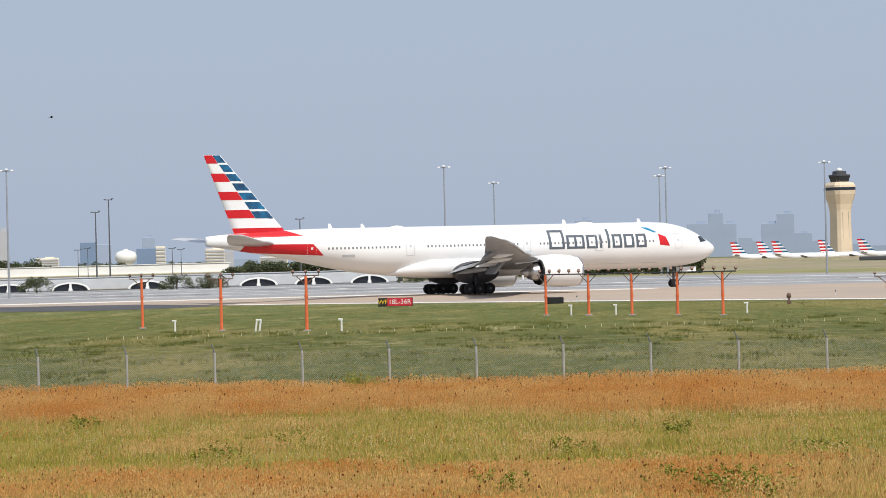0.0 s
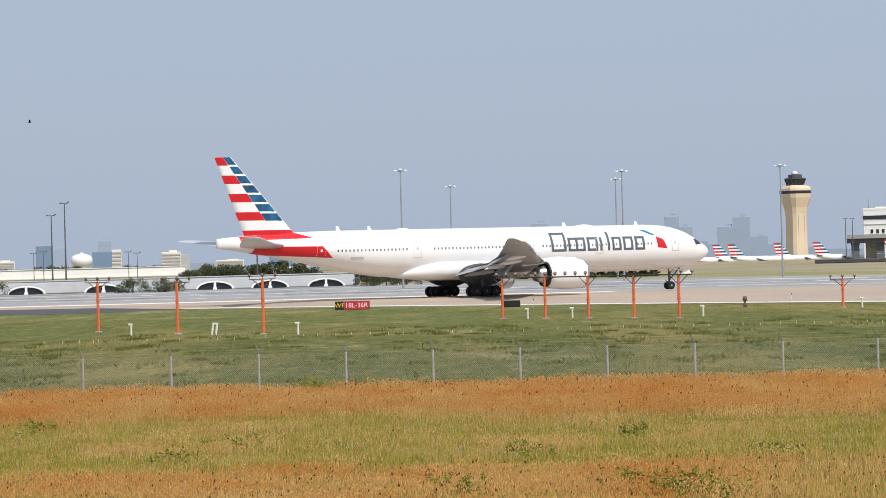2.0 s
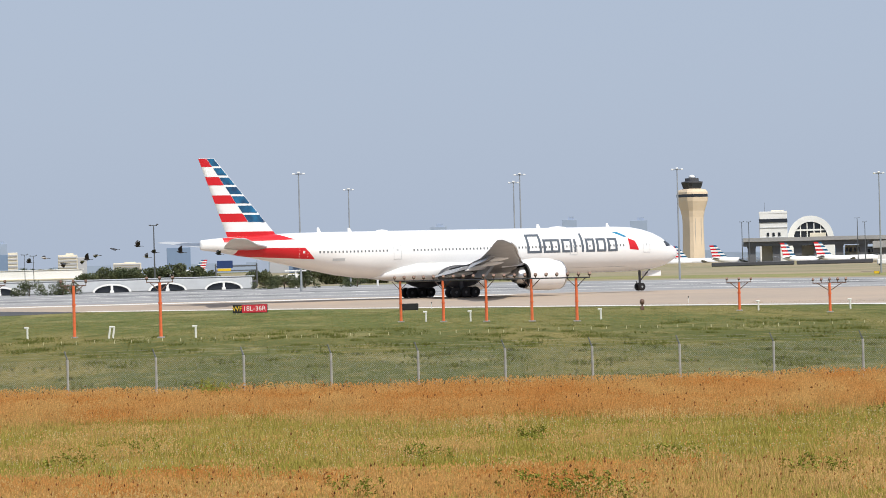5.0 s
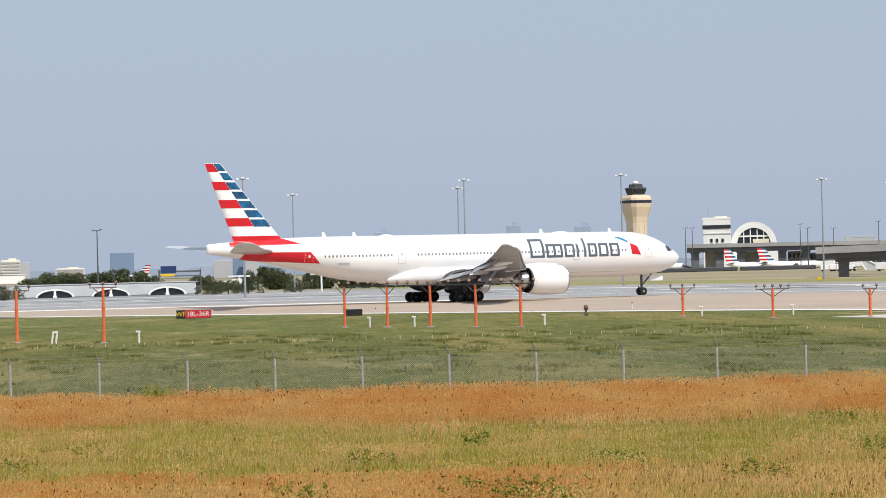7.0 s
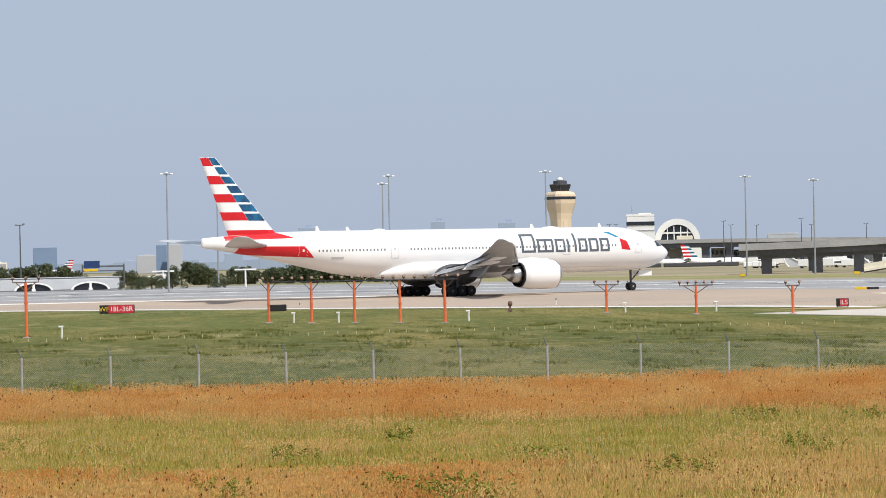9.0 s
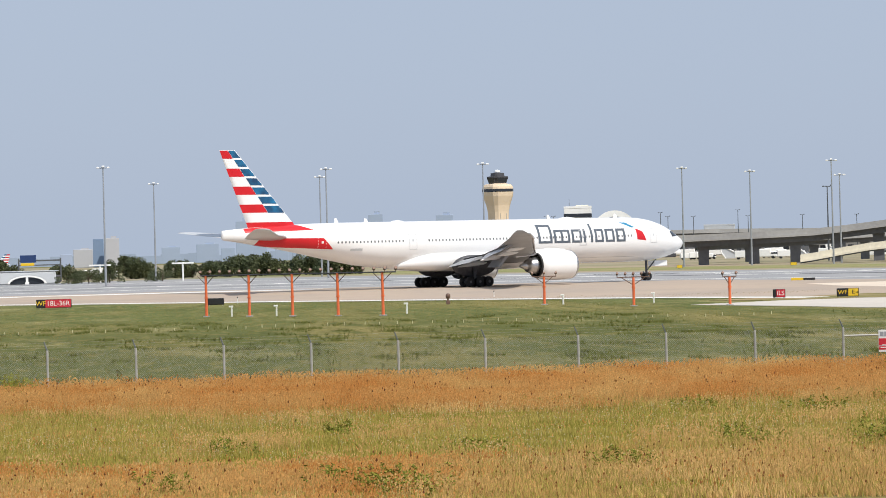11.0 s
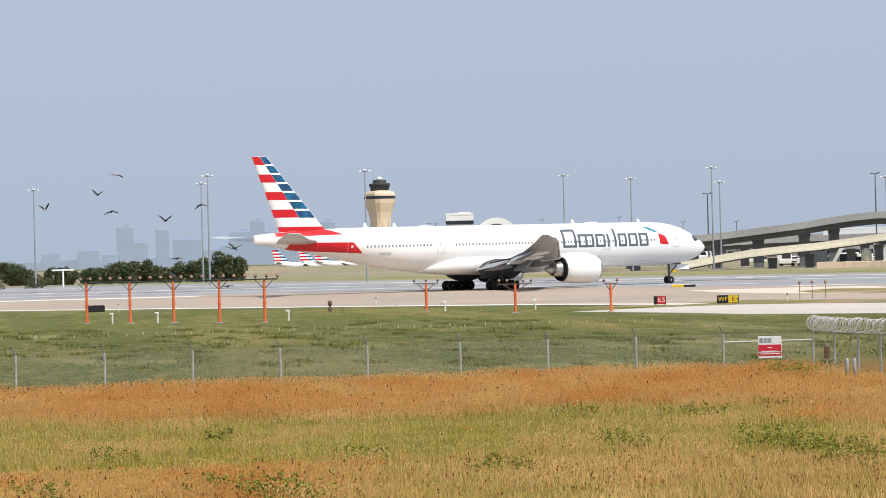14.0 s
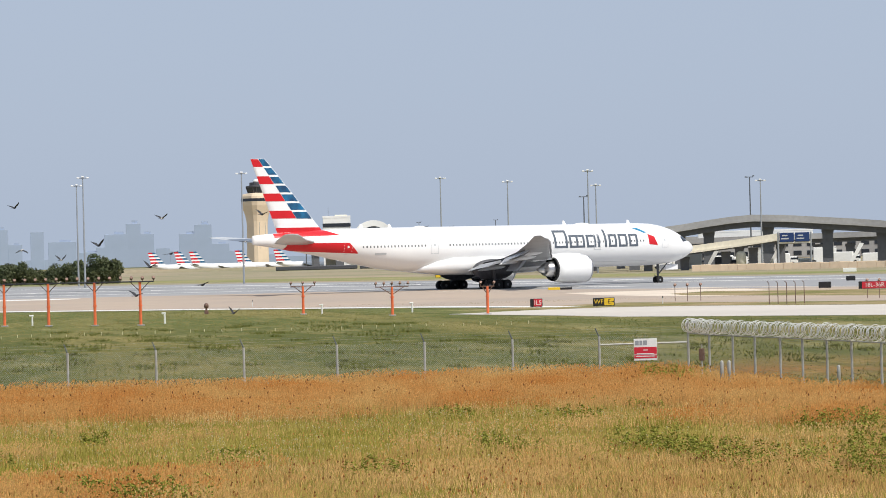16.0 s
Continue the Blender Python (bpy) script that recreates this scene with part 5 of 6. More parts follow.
def ribbon(name, course, width, depth, parapet, mat_girder, mat_wall, label, category="elevated road", sub="parapet"):
    """An elevated road over a course of (bearing, distance, height of its top)."""
    ob = thing(name, pose(0, 0, 0), label, category)
    pts = [bear(a, d, z) for a, d, z in course]
    def skin_of(z_hi, z_lo, y0, y1):
        bm = bmesh.new()
        rings = []
        for i, p in enumerate(pts):
            q = pts[min(i + 1, len(pts) - 1)] - pts[max(i - 1, 0)]
            n = Vector((-q.y, q.x, 0)).normalized()
            if n.y < 0:
                n = -n
            rings.append([p + n * y0 + Vector((0, 0, z_hi)), p + n * y1 + Vector((0, 0, z_hi)), p + n * y1 + Vector((0, 0, z_lo)), p + n * y0 + Vector((0, 0, z_lo))])
        return loft(bm, rings)
    part("deck", skin_of(-parapet, -parapet - 0.5, -0.6, width + 0.6), mat_wall, ob)
    # girder's dark colour stands in for the deck's shade
    part("girder", skin_of(-parapet - 0.5, -depth, 1.2, width - 1.2), mat_girder, ob, "concrete girder with shade painted into its dark colour")
    part(sub, skin_of(0, -parapet, -0.3, 0.1), mat_wall, ob, "pale concrete parapet")
    part(sub, skin_of(0, -parapet, width - 0.1, width + 0.3), mat_wall, ob)
    return ob


def pier(parent, az, d, top, w=1.6, deep=5.0, material=GIRDER, cap=True):
    c = bear(az, d)
    m = Matrix.Translation(c) @ Matrix.Rotation(radians(-az), 4, "Z")
    bm = bmesh.new()
    k = w / 2
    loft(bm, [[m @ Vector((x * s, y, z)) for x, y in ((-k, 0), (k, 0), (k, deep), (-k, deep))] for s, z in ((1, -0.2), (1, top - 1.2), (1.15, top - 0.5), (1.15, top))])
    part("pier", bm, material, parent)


def zc(d, *ae):
    return [(a, d, up(d, e)) for a, e in ae]


road = ribbon("terminal_road", zc(1380, (9.8, 0.39), (11, 0.385), (12, 0.385), (13, 0.375), (14, 0.37), (16, 0.33), (18, 0.3), (21, 0.28), (25, 0.25)), 22, 4.4, 1.5, GIRDER, CONCRETE, "grey concrete elevated terminal road on broad piers")
for az in (9.98, 10.52, 10.98, 11.42, 11.88, 12.4, 12.9, 13.5, 14.1, 14.7, 15.4, 16.2, 17.0, 17.9, 18.8, 19.7, 20.6, 21.5, 22.5):
    pier(road, az, 1383, up(1380, 0.385) - 4.2 if az < 14 else up(1380, 0.27) - 4, 4.2, 12)
block("service_building", 10.2, 10.46, 1392, 0, 9.4, 8, PALECONC, "cream wall beneath the elevated road")
block("service_building", 11.02, 11.36, 1392, 0, 9.0, 8, PALECONC, "cream wall beneath the elevated road")
block("service_building", 12.0, 12.35, 1395, 0, 8.6, 8, PALECONC, "cream wall beneath the elevated road", storeys=2, cols=4)
block("concourse", 12.45, 13.4, 1400, 0, 7.5, 20, BELLY, "grey concourse front beneath the elevated road", storeys=2, cols=9)
block("concourse", 13.5, 17.5, 1410, 0, 9.0, 20, CONCRETE, "grey concourse front beneath the elevated road", storeys=2, cols=20)
block("concourse", 17.5, 24.5, 1200, 0, 8.0, 20, CONCRETE, "long grey hall behind the flyover", storeys=2, cols=24)
block("roadside_building", 13.22, 13.9, 1460, 0, 16.2, 14, BELLY, "pale rooftop building beyond the elevated road", storeys=1, cols=7)

fly = ribbon("flyover", zc(640, (12.6, 0.255), (13.97, 0.28), (15.0, 0.305), (15.6, 0.325), (16.3, 0.385), (17.05, 0.465), (17.97, 0.56), (18.6, 0.65), (19.1, 0.71), (19.6, 0.745), (20.3, 0.72), (21.04, 0.66), (21.8, 0.60), (22.48, 0.535), (23.5, 0.44), (25, 0.32)), 11, 3.0, 1.15, GIRDER, CONCRETE, "long curved grey concrete flyover", "bridge")
for az in (13.2, 14.3, 15.2, 16.1, 17.0, 18.0, 18.64, 19.93, 21.22, 22.4, 23.6):
    e = np.interp(az, [12.6, 14, 15.6, 17.05, 18.6, 19.6, 21.04, 22.48, 25], [0.255, 0.28, 0.325, 0.465, 0.65, 0.745, 0.66, 0.535, 0.32])
    pier(fly, az, 643, up(640, float(e)) - 2.9, 2.6, 4.5)
low = ribbon("lower_road", zc(720, (13.2, 0.12), (15, 0.16), (17, 0.23), (19, 0.27), (21, 0.3), (23, 0.33), (25, 0.33)), 10, 2.6, 1.0, GIRDER, CONCRETE, "lower grey concrete road behind the flyover", "bridge")
for az in (14.2, 15.6, 16.7, 17.6, 18.4, 19.3, 20.2, 21.0, 21.7, 22.6):
    pier(low, az, 723, up(720, 0.13 if az < 16 else 0.22) - 2.0, 2.4, 4)
ramp = ribbon("cream_ramp", zc(600, (15.3, -0.24), (15.6, -0.2), (16.2, -0.1), (16.8, -0.015), (17.6, 0.055), (18.3, 0.105), (19.2, 0.205), (20.2, 0.33), (20.35, 0.34)), 8, 2.0, 1.2, GIRDER, PALECONC, "long cream concrete ramp rising to the flyover", "bridge")
for az in (17.3, 18.1, 19.0, 19.6, 20.2):
    pier(ramp, az, 603, up(600, float(np.interp(az, [16.8, 18.3, 19.2, 20.3], [-0.015, 0.105, 0.205, 0.34]))) - 2.4, 2.0, 3.5)

gantry = thing("road_sign_gantry", Matrix.Translation(bear(20.5, 598)) @ pose(0, 0, 0, 0, 0, -20.5), "two dark blue road signs on a steel gantry", "road sign")
for x in (-1.75, 1.75):
    bm = bmesh.new()
    box(bm, (x, 0, up(600, 0.23)), (3.25, 0.2, 2.1), bevel=0.05)
    b_ = part("sign_board", bm, SIGNBLUE, gantry, "dark blue sign board")
    for k in range(2):
        bm = bmesh.new()
        box(bm, (x - 0.4, -0.13, up(600, 0.2) + k * 0.7), (1.7 - k * 0.5, 0.03, 0.28))
        part("plain_bar", bm, BELLY, b_)
bm = bmesh.new()
box(bm, (0, 0.3, up(600, 0.115)), (7.2, 0.4, 0.5), bevel=0.05)
part("beam", bm, PALECONC, gantry)
for x in (-3.7, 3.7):
    bm = bmesh.new()
    rod(bm, (x, 0.3, 0), (x, 0.3, up(600, 0.34)), 0.22, 0.2, 8)
    part("column", bm, MAST, gantry)

# tan panel wall
PANEL = mat("tan_panel_concrete", (0.86, 0.68, 0.50), 0.85, 0, 0.08, 0.08, 0.7)
wall_ = thing("panel_wall", pose(0, 0, 0), "long tan concrete panel wall with joints", "wall")
n_ = 34
for i in range(n_):
    az0, az1 = 18.25 + i * 0.2, 18.25 + (i + 1) * 0.2 - 0.006
    d0 = 565 - (az0 - 18.25) * 3
    a, b = bear(az0, d0), bear(az1, d0 - 0.6)
    c = (a + b) / 2
    bm = bmesh.new()
    w = (b - a).length
    m = Matrix.Translation((c.x, c.y, 0)) @ Matrix.Rotation(math.atan2((b - a).y, (b - a).x), 4, "Z")
    hh = 1.42 + 0.05 * math.sin(i * 2.1)
    loft(bm, [[m @ Vector((x, y, z)) for x, y in ((-w / 2, 0), (w / 2, 0), (w / 2, 0.35), (-w / 2, 0.35))] for z in (0, hh - 0.1)] + [[m @ Vector((x, y, hh)) for x, y in ((-w / 2 + 0.05, 0.05), (w / 2 - 0.05, 0.05), (w / 2 - 0.05, 0.3), (-w / 2 + 0.05, 0.3))]])
    part("panel", bm, PANEL, wall_)


# parked airliners with striped fins
def parked_jet():
    ob = thing("parked_airliner", pose(0, 0, 0), "white parked airliner with red and blue striped fin", "airplane", "parked airliners")
    bm = bmesh.new()
    rings = []
    for s, r, z in ((0, 0.1, 3.2), (1, 1.0, 3.2), (3, 1.7, 3.4), (6, 1.95, 3.5), (26, 1.95, 3.5), (31, 1.5, 4.0), (36, 0.7, 4.7), (38, 0.2, 5.0)):
        rings.append([Vector((19 - s, r * math.cos(a), z + r * math.sin(a))) for a in (2 * math.pi * i / 16 for i in range(16))])
    loft(bm, rings)
    part("fuselage", bm, WHITE, ob, smooth=True)
    def edge(z):
        u = (z - 4.0) / 8.5
        return 19 - 27.0 - 7.6 * u, 19 - 36.4 - 2.2 * u
    z, k = 12.5, 0
    while z > 4.3:
        h = 0.92
        a0, b0 = edge(z - h)
        a1, b1 = edge(z)
        f0, f1 = a0 + (b0 - a0) * 0.42, a1 + (b1 - a1) * 0.42
        for q0, q1, r0, r1, mt in ((a0, f0, a1, f1, BLUE if k % 2 == 0 and k < 7 else WHITE), (f0, b0, f1, b1, RED if k % 2 == 0 else WHITE)):
            bm = bmesh.new()
            loft(bm, [[Vector((q0, -0.15, z - h)), Vector((q1, -0.15, z - h)), Vector((q1, 0.15, z - h)), Vector((q0, 0.15, z - h))], [Vector((r0, -0.15, z)), Vector((r1, -0.15, z)), Vector((r1, 0.15, z)), Vector((r0, 0.15, z))]])
            part("fin_band", bm, mt, ob)
        z, k = z - h, k + 1
    for s in (-1, 1):
        bm = bmesh.new()
        loft(bm, [[Vector((19 - x - c * u, s * y, zz + t)) for u, t in ((0, 0), (0.4, 0.12), (1, 0), (0.4, -0.12))] for x, y, zz, c in ((13, 1.5, 2.6, 7), (19, 8, 3.2, 3.6), (23.5, 16.5, 4.2, 1.4))])
        part("wing", bm, WINGGREY, ob)
        bm = bmesh.new()
        loft(bm, [[Vector((19 - x - c * u, s * y, zz + t)) for u, t in ((0, 0), (0.4, 0.1), (1, 0), (0.4, -0.1))] for x, y, zz, c in ((32.5, 0.4, 4.9, 4), (36.5, 6.8, 5.5, 1.5))])
        part("stabilizer", bm, WINGGREY, ob)
        bm = bmesh.new()
        lathe(bm, [(0.7, 0), (1.0, 0.3), (1.05, 1.6), (0.8, 3.2), (0.4, 4)], 12, Matrix.Translation((19 - 12, s * 4.9, 1.75)) @ Matrix.Rotation(radians(-90), 4, "Y"))
        part("engine", bm, WHITE, ob)
        bm = bmesh.new()
        rod(bm, (0.2, s * 2.8, 0), (0.2, s * 2.8, 2.6), 0.5, 0.2, 8)
        part("main_gear", bm, RUBBER, ob)
    bm = bmesh.new()
    rod(bm, (15.2, 0, 0), (15.2, 0, 2.6), 0.35, 0.15, 8)
    part("nose_gear", bm, RUBBER, ob)
    return ob


pj = parked_jet()
spots = [(6.40, 1500, 18), (6.97, 1510, 12), (7.30, 1490, 8), (8.30, 1500, 14), (9.15, 1480, 10), (10.68, 1345, 40), (11.42, 1345, 25), (-2.05, 1900, 170)]
for i, (az, d, turn) in enumerate(spots):
    z = up(d, 0.255) - 12.5 if 1450 < d < 1550 else (-1.6 if d < 1400 else 0)
    c = bear(az, d, z)
    m = Matrix.Translation(c) @ pose(0, 0, 0, 0, 0, turn - az) @ Matrix.Translation((17.2, 0, 0))
    if i == 0:
        pj.matrix_basis = m
    else:
        copy_thing(pj, m)

# tan earth bank before the far stands
for az0, az1, dd, hb in ((5.3, 9.7, 1400, 1.7), (9.75, 12.0, 1290, 1.6)):
    ob = thing("earth_bank", pose(0, 0, 0), "low tan bank of bare earth before the stands", "earth bank")
    bm = bmesh.new()
    rings = []
    for i in range(41):
        az = az0 + (az1 - az0) * i / 40
        k = min(1, i / 3, (40 - i) / 3) * (1 + 0.06 * math.sin(i * 1.3) + 0.04 * math.sin(i * 0.47)) * hb
        rings.append([bear(az, dd + q, z) for q, z in ((-14, -0.1), (-6, 0.55 * k), (-1.5, k), (2, k), (9, 0.5 * k), (16, -0.1))])
    loft(bm, rings)
    part("bank", bm, DIRT, ob)

# low dark blast wall before the far stands
for az0, az1, dd in ((9.1, 10.9, 1220), (10.95, 12.6, 1215), (-1.9, -0.9, 640)):
    block("blast_wall", az0, az1, dd, 0, 1.9, 1.2, DARKGREY, "low dark blast wall before the stands", "wall", roof=False)

# service vehicles and pale clutter on the far apron
rng = random.Random(4)


def service_van(az, d, ln, h, material, turn=0):
    ob = thing("service_truck", Matrix.Translation(bear(az, d)) @ pose(0, 0, 0, 0, 0, turn - az), "white airport service truck on the apron", "truck", "service trucks")
    bm = bmesh.new()
    box(bm, (-0.1 * ln, 0, 0.6 + h / 2), (ln * 0.75, 2.4, h), bevel=0.15)
    part("cargo_box", bm, material, ob)
    bm = bmesh.new()
    box(bm, (ln * 0.4, 0, 0.5 + h * 0.35), (ln * 0.26, 2.3, h * 0.7), bevel=0.25)
    cab_ = part("cab", bm, material, ob)
    bm = bmesh.new()
    box(bm, (ln * 0.42, 0, 0.5 + h * 0.5), (ln * 0.25, 2.34, h * 0.25), bevel=0.08)
    part("cab_window", bm, GLASSDARK, cab_)
    for x in (-0.3, 0.36):
        for y in (-1, 1):
            bm = bmesh.new()
            lathe(bm, [(0.2, -0.15), (0.5, -0.15), (0.5, 0.15), (0.2, 0.15)], 12, Matrix.Translation((x * ln, y, 0.5)) @ Matrix.Rotation(radians(90), 4, "X"))
            part("wheel", bm, RUBBER, ob)


for az, d, ln, h in ((14.1, 860, 7, 2.3), (14.5, 870, 9, 2.6), (15.0, 850, 6, 2.2), (15.9, 880, 8, 2.4), (16.9, 800, 7, 2.6), (17.6, 800, 6, 2.2), (19.0, 690, 7, 2.4), (19.35, 690, 5, 2.0), (20.2, 680, 8, 2.6), (21.6, 690, 7, 2.6), (22.2, 680, 6, 2.2), (12.9, 1250, 9, 3), (13.5, 1250, 8, 2.8), (0.05, 730, 7, 2.4), (-0.2, 735, 6, 2.0), (0.75, 730, 6, 2)):
    service_van(az, d, ln, h, WALLWHITE, rng.uniform(-10, 10))
for az, ln, h in ((12.86, 6, 1.6), (13.02, 5, 1.9), (13.2, 6, 2.0), (13.34, 4, 1.5), (14.18, 8, 1.8), (14.36, 7, 2.3), (14.55, 9, 2.6), (14.78, 9, 2.9), (14.92, 5, 2.2), (15.3, 6, 1.6)):
    service_van(az, 935, ln, h, WALLWHITE, rng.uniform(-12, 12))
for az, d in ((17.6, 670), (18.0, 668), (20.75, 655)):
    service_van(az, d, 4.4, 1.3, WALLWHITE, rng.uniform(-8, 8))
for az, d in ((18.98, 650), (18.3, 690)):
    service_van(az, d, 6.0, 2.2, DARKGREY, rng.uniform(-8, 8))
# swept white canopies with a bright rim
for az, d, w, h in ((13.82, 940, 9.0, 4.9), (15.3, 900, 6.0, 5.0), (16.0, 890, 5.0, 5.2)):
    ob = thing("swept_canopy", Matrix.Translation(bear(az, d)) @ pose(0, 0, 0, 0, 0, -az), "swept grey canopy with a bright white rim", "canopy", "swept canopies")
    top = [(-w / 2, h * 0.93), (-w / 2 + 0.5, h), (-w / 2 + 1.4, h * 0.98), (-w * 0.15, h * 0.72), (w * 0.2, h * 0.38), (w / 2, 0.05)]
    bm = bmesh.new()
    loft(bm, [[Vector((x, y, z)) for x, z in top + [(-w / 2 + 2.2, 0.05), (-w / 2 + 0.9, h * 0.4)]] for y in (0, 3.0)])
    part("canopy_shell", bm, BELLY, ob)
    for (xa, za), (xb, zb) in zip([(-w / 2 + 2.2, 0.1), (-w / 2 + 0.9, h * 0.4)] + top, [(-w / 2 + 0.9, h * 0.4)] + top):
        bm = bmesh.new()
        rod(bm, (xa, -0.1, za), (xb, -0.1, zb), 0.26, 0.26, 6)
        part("rim", bm, WALLWHITE, ob, "white rim")
# storage tank, cabins and barrier near the panel wall
tank_ = thing("storage_tank", Matrix.Translation(bear(19.33, 645)), "pale upright storage tank with a domed top", "tank")
bm = bmesh.new()
lathe(bm, [(1.25, 0), (1.25, 3.2), (1.0, 3.8), (0.5, 4.1), (0.05, 4.15)], 16)
part("tank_shell", bm, PALECONC, tank_, smooth=True)
block("site_cabin", 18.1, 18.48, 655, 0, 3.7, 3, WALLWHITE, "white site cabin beneath the flyover", "cabin")
block("site_cabin", 19.62, 19.84, 660, 0, 4.0, 3, WALLWHITE, "white site cabin beneath the flyover", "cabin")
block("site_cabin", 20.9, 21.4, 700, 0, 4.3, 3, WALLWHITE, "white site cabin beneath the flyover", "cabin")
block("water_barrier", 21.53, 21.82, 472, 0, 0.7, 0.6, WALLWHITE, "white plastic traffic barrier", "barrier", roof=False)
block("concourse", 18.4, 20.9, 1228, 0, 12.8, 14, WALLWHITE, "white roofed hall behind the flyover", storeys=0)
# white boarding stair lifts seen as slanted frames
for az, d in ((18.75, 612), (20.1, 612), (21.85, 620)):
    ob = thing("boarding_stair", Matrix.Translation(bear(az, d)) @ pose(0, 0, 0, 0, 0, -az), "white slanted boarding stair on wheels", "boarding stair")
    bm = bmesh.new()
    loft(bm, [[Vector((x, y, z)) for x, z in ((-2.0, 0.6), (-1.2, 0.6), (1.6, 5.2), (0.6, 5.4))] for y in (-0.9, 0.9)])
    part("stair_flight", bm, WALLWHITE, ob)
    bm = bmesh.new()
    box(bm, (0, 0, 0.5), (4, 1.8, 0.5), bevel=0.1)
    part("chassis", bm, BELLY, ob)
    for x in (-1.4, 1.4):
        bm = bmesh.new()
        rod(bm, (x, -0.95, 0.35), (x, 0.95, 0.35), 0.35, 0.35, 10)
        part("wheel", bm, RUBBER, ob)

# ---- far side behind the tail ----
g_ = block("parking_garage", -11.2, -4.70, 1000, 2.2, up(1000, 0.095), 60, WALLWHITE, "long low white parking garage", "building")
bm = bmesh.new()
box(bm, (0, -0.3, 3.0), (110, 0.6, 0.35))
part("floor_line", bm, PALECONC, g_)
bm = bmesh.new()
box(bm, (0, 20, 1.1), (112, 40, 2.2))
part("base_wall", bm, PALECONC, g_)
c_ = block("canopy_building", -11.5, -1.0, 612, 0, 2.9, 14, BELLY, "long pale low building with white arched windows", "building", roof=True)


def arch_window(az, d, w, h):
    ob = thing("arched_window", Matrix.Translation(bear(az, d)) @ pose(0, 0, 0, 0, 0, -az), "white framed flat arch window with dark glazing", "window", "arched windows")
    n = 16
    outer = [(w / 2 * math.cos(a), 0.15 + h * math.sin(a)) for a in (math.pi * i / n for i in range(n + 1))]
    inn = [(w / 2 * 0.88 * math.cos(a), 0.15 + h * 0.8 * math.sin(a)) for a in (math.pi * i / n for i in range(n + 1))]
    bm = bmesh.new()
    for k in range(n):
        loft(bm, [[Vector((x, y, z)) for x, z in (outer[k], outer[k + 1], inn[k + 1], inn[k])] for y in (-0.4, 0.5)])
    part("arch_frame", bm, WALLWHITE, ob)
    bm = bmesh.new()
    loft(bm, [[Vector((x, y, z)) for x, z in inn] for y in (0.1, 0.3)])
    gl = part("glazing", bm, GLASSDARK, ob)
    bm = bmesh.new()
    box(bm, (0, -0.1, 0.15 + h * 0.45), (0.55, 0.5, h * 0.95))
    part("mullion", bm, WALLWHITE, gl)
    bm = bmesh.new()
    box(bm, (0, -0.45, -0.02), (0.9, 0.5, 1.2))
    part("pillar", bm, WALLWHITE, ob)


dc = 612 * math.cos(radians(5.25))
for az in (-10.7, -9.51, -8.17, -6.50, -4.07, -2.86, -1.63):
    arch_window(az, dc / math.cos(radians(az + 6.25)) - 1.0, 9.0, 1.95)
for az in (-0.05, 1.75):
    ob = thing("shelter_mast", Matrix.Translation(bear(az, 598)), "white post with cross arms", "post")
    bm = bmesh.new()
    rod(bm, (0, 0, 0), (0, 0, 4.2), 0.22, 0.2, 8)
    part("post", bm, WALLWHITE, ob)
    bm = bmesh.new()
    box(bm, (0, 0, 4.0), (5.0, 0.5, 0.35), bevel=0.05)
    part("arm", bm, WALLWHITE, ob)

gan = thing("sign_gantry", Matrix.Translation(bear(-1.35, 700)) @ pose(0, 0, 0, 0, 0, 1.35), "dark steel road gantry with a blue sign board", "road sign")
for x in (-5.5, 5.5):
    bm = bmesh.new()
    rod(bm, (x, 0, 0), (x, 0, 6.2), 0.22, 0.2, 8)
    part("column", bm, DARKMAST, gan)
bm = bmesh.new()
box(bm, (0, 0, 5.6), (11.4, 0.4, 0.4))
part("beam", bm, DARKMAST, gan)
bm = bmesh.new()
box(bm, (0, 0, 4.4), (11.4, 0.3, 0.3))
part("beam", bm, DARKMAST, gan)
bm = bmesh.new()
box(bm, (-3.0, -0.3, 6.1), (4.2, 0.2, 2.0), bevel=0.05)
sb = part("sign_board", bm, SIGNBLUE, gan)
bm = bmesh.new()
box(bm, (-3.2, -0.3, 4.65), (3.6, 0.2, 0.7), bevel=0.04)
part("yellow_board", bm, SIGNYELLOW, gan)


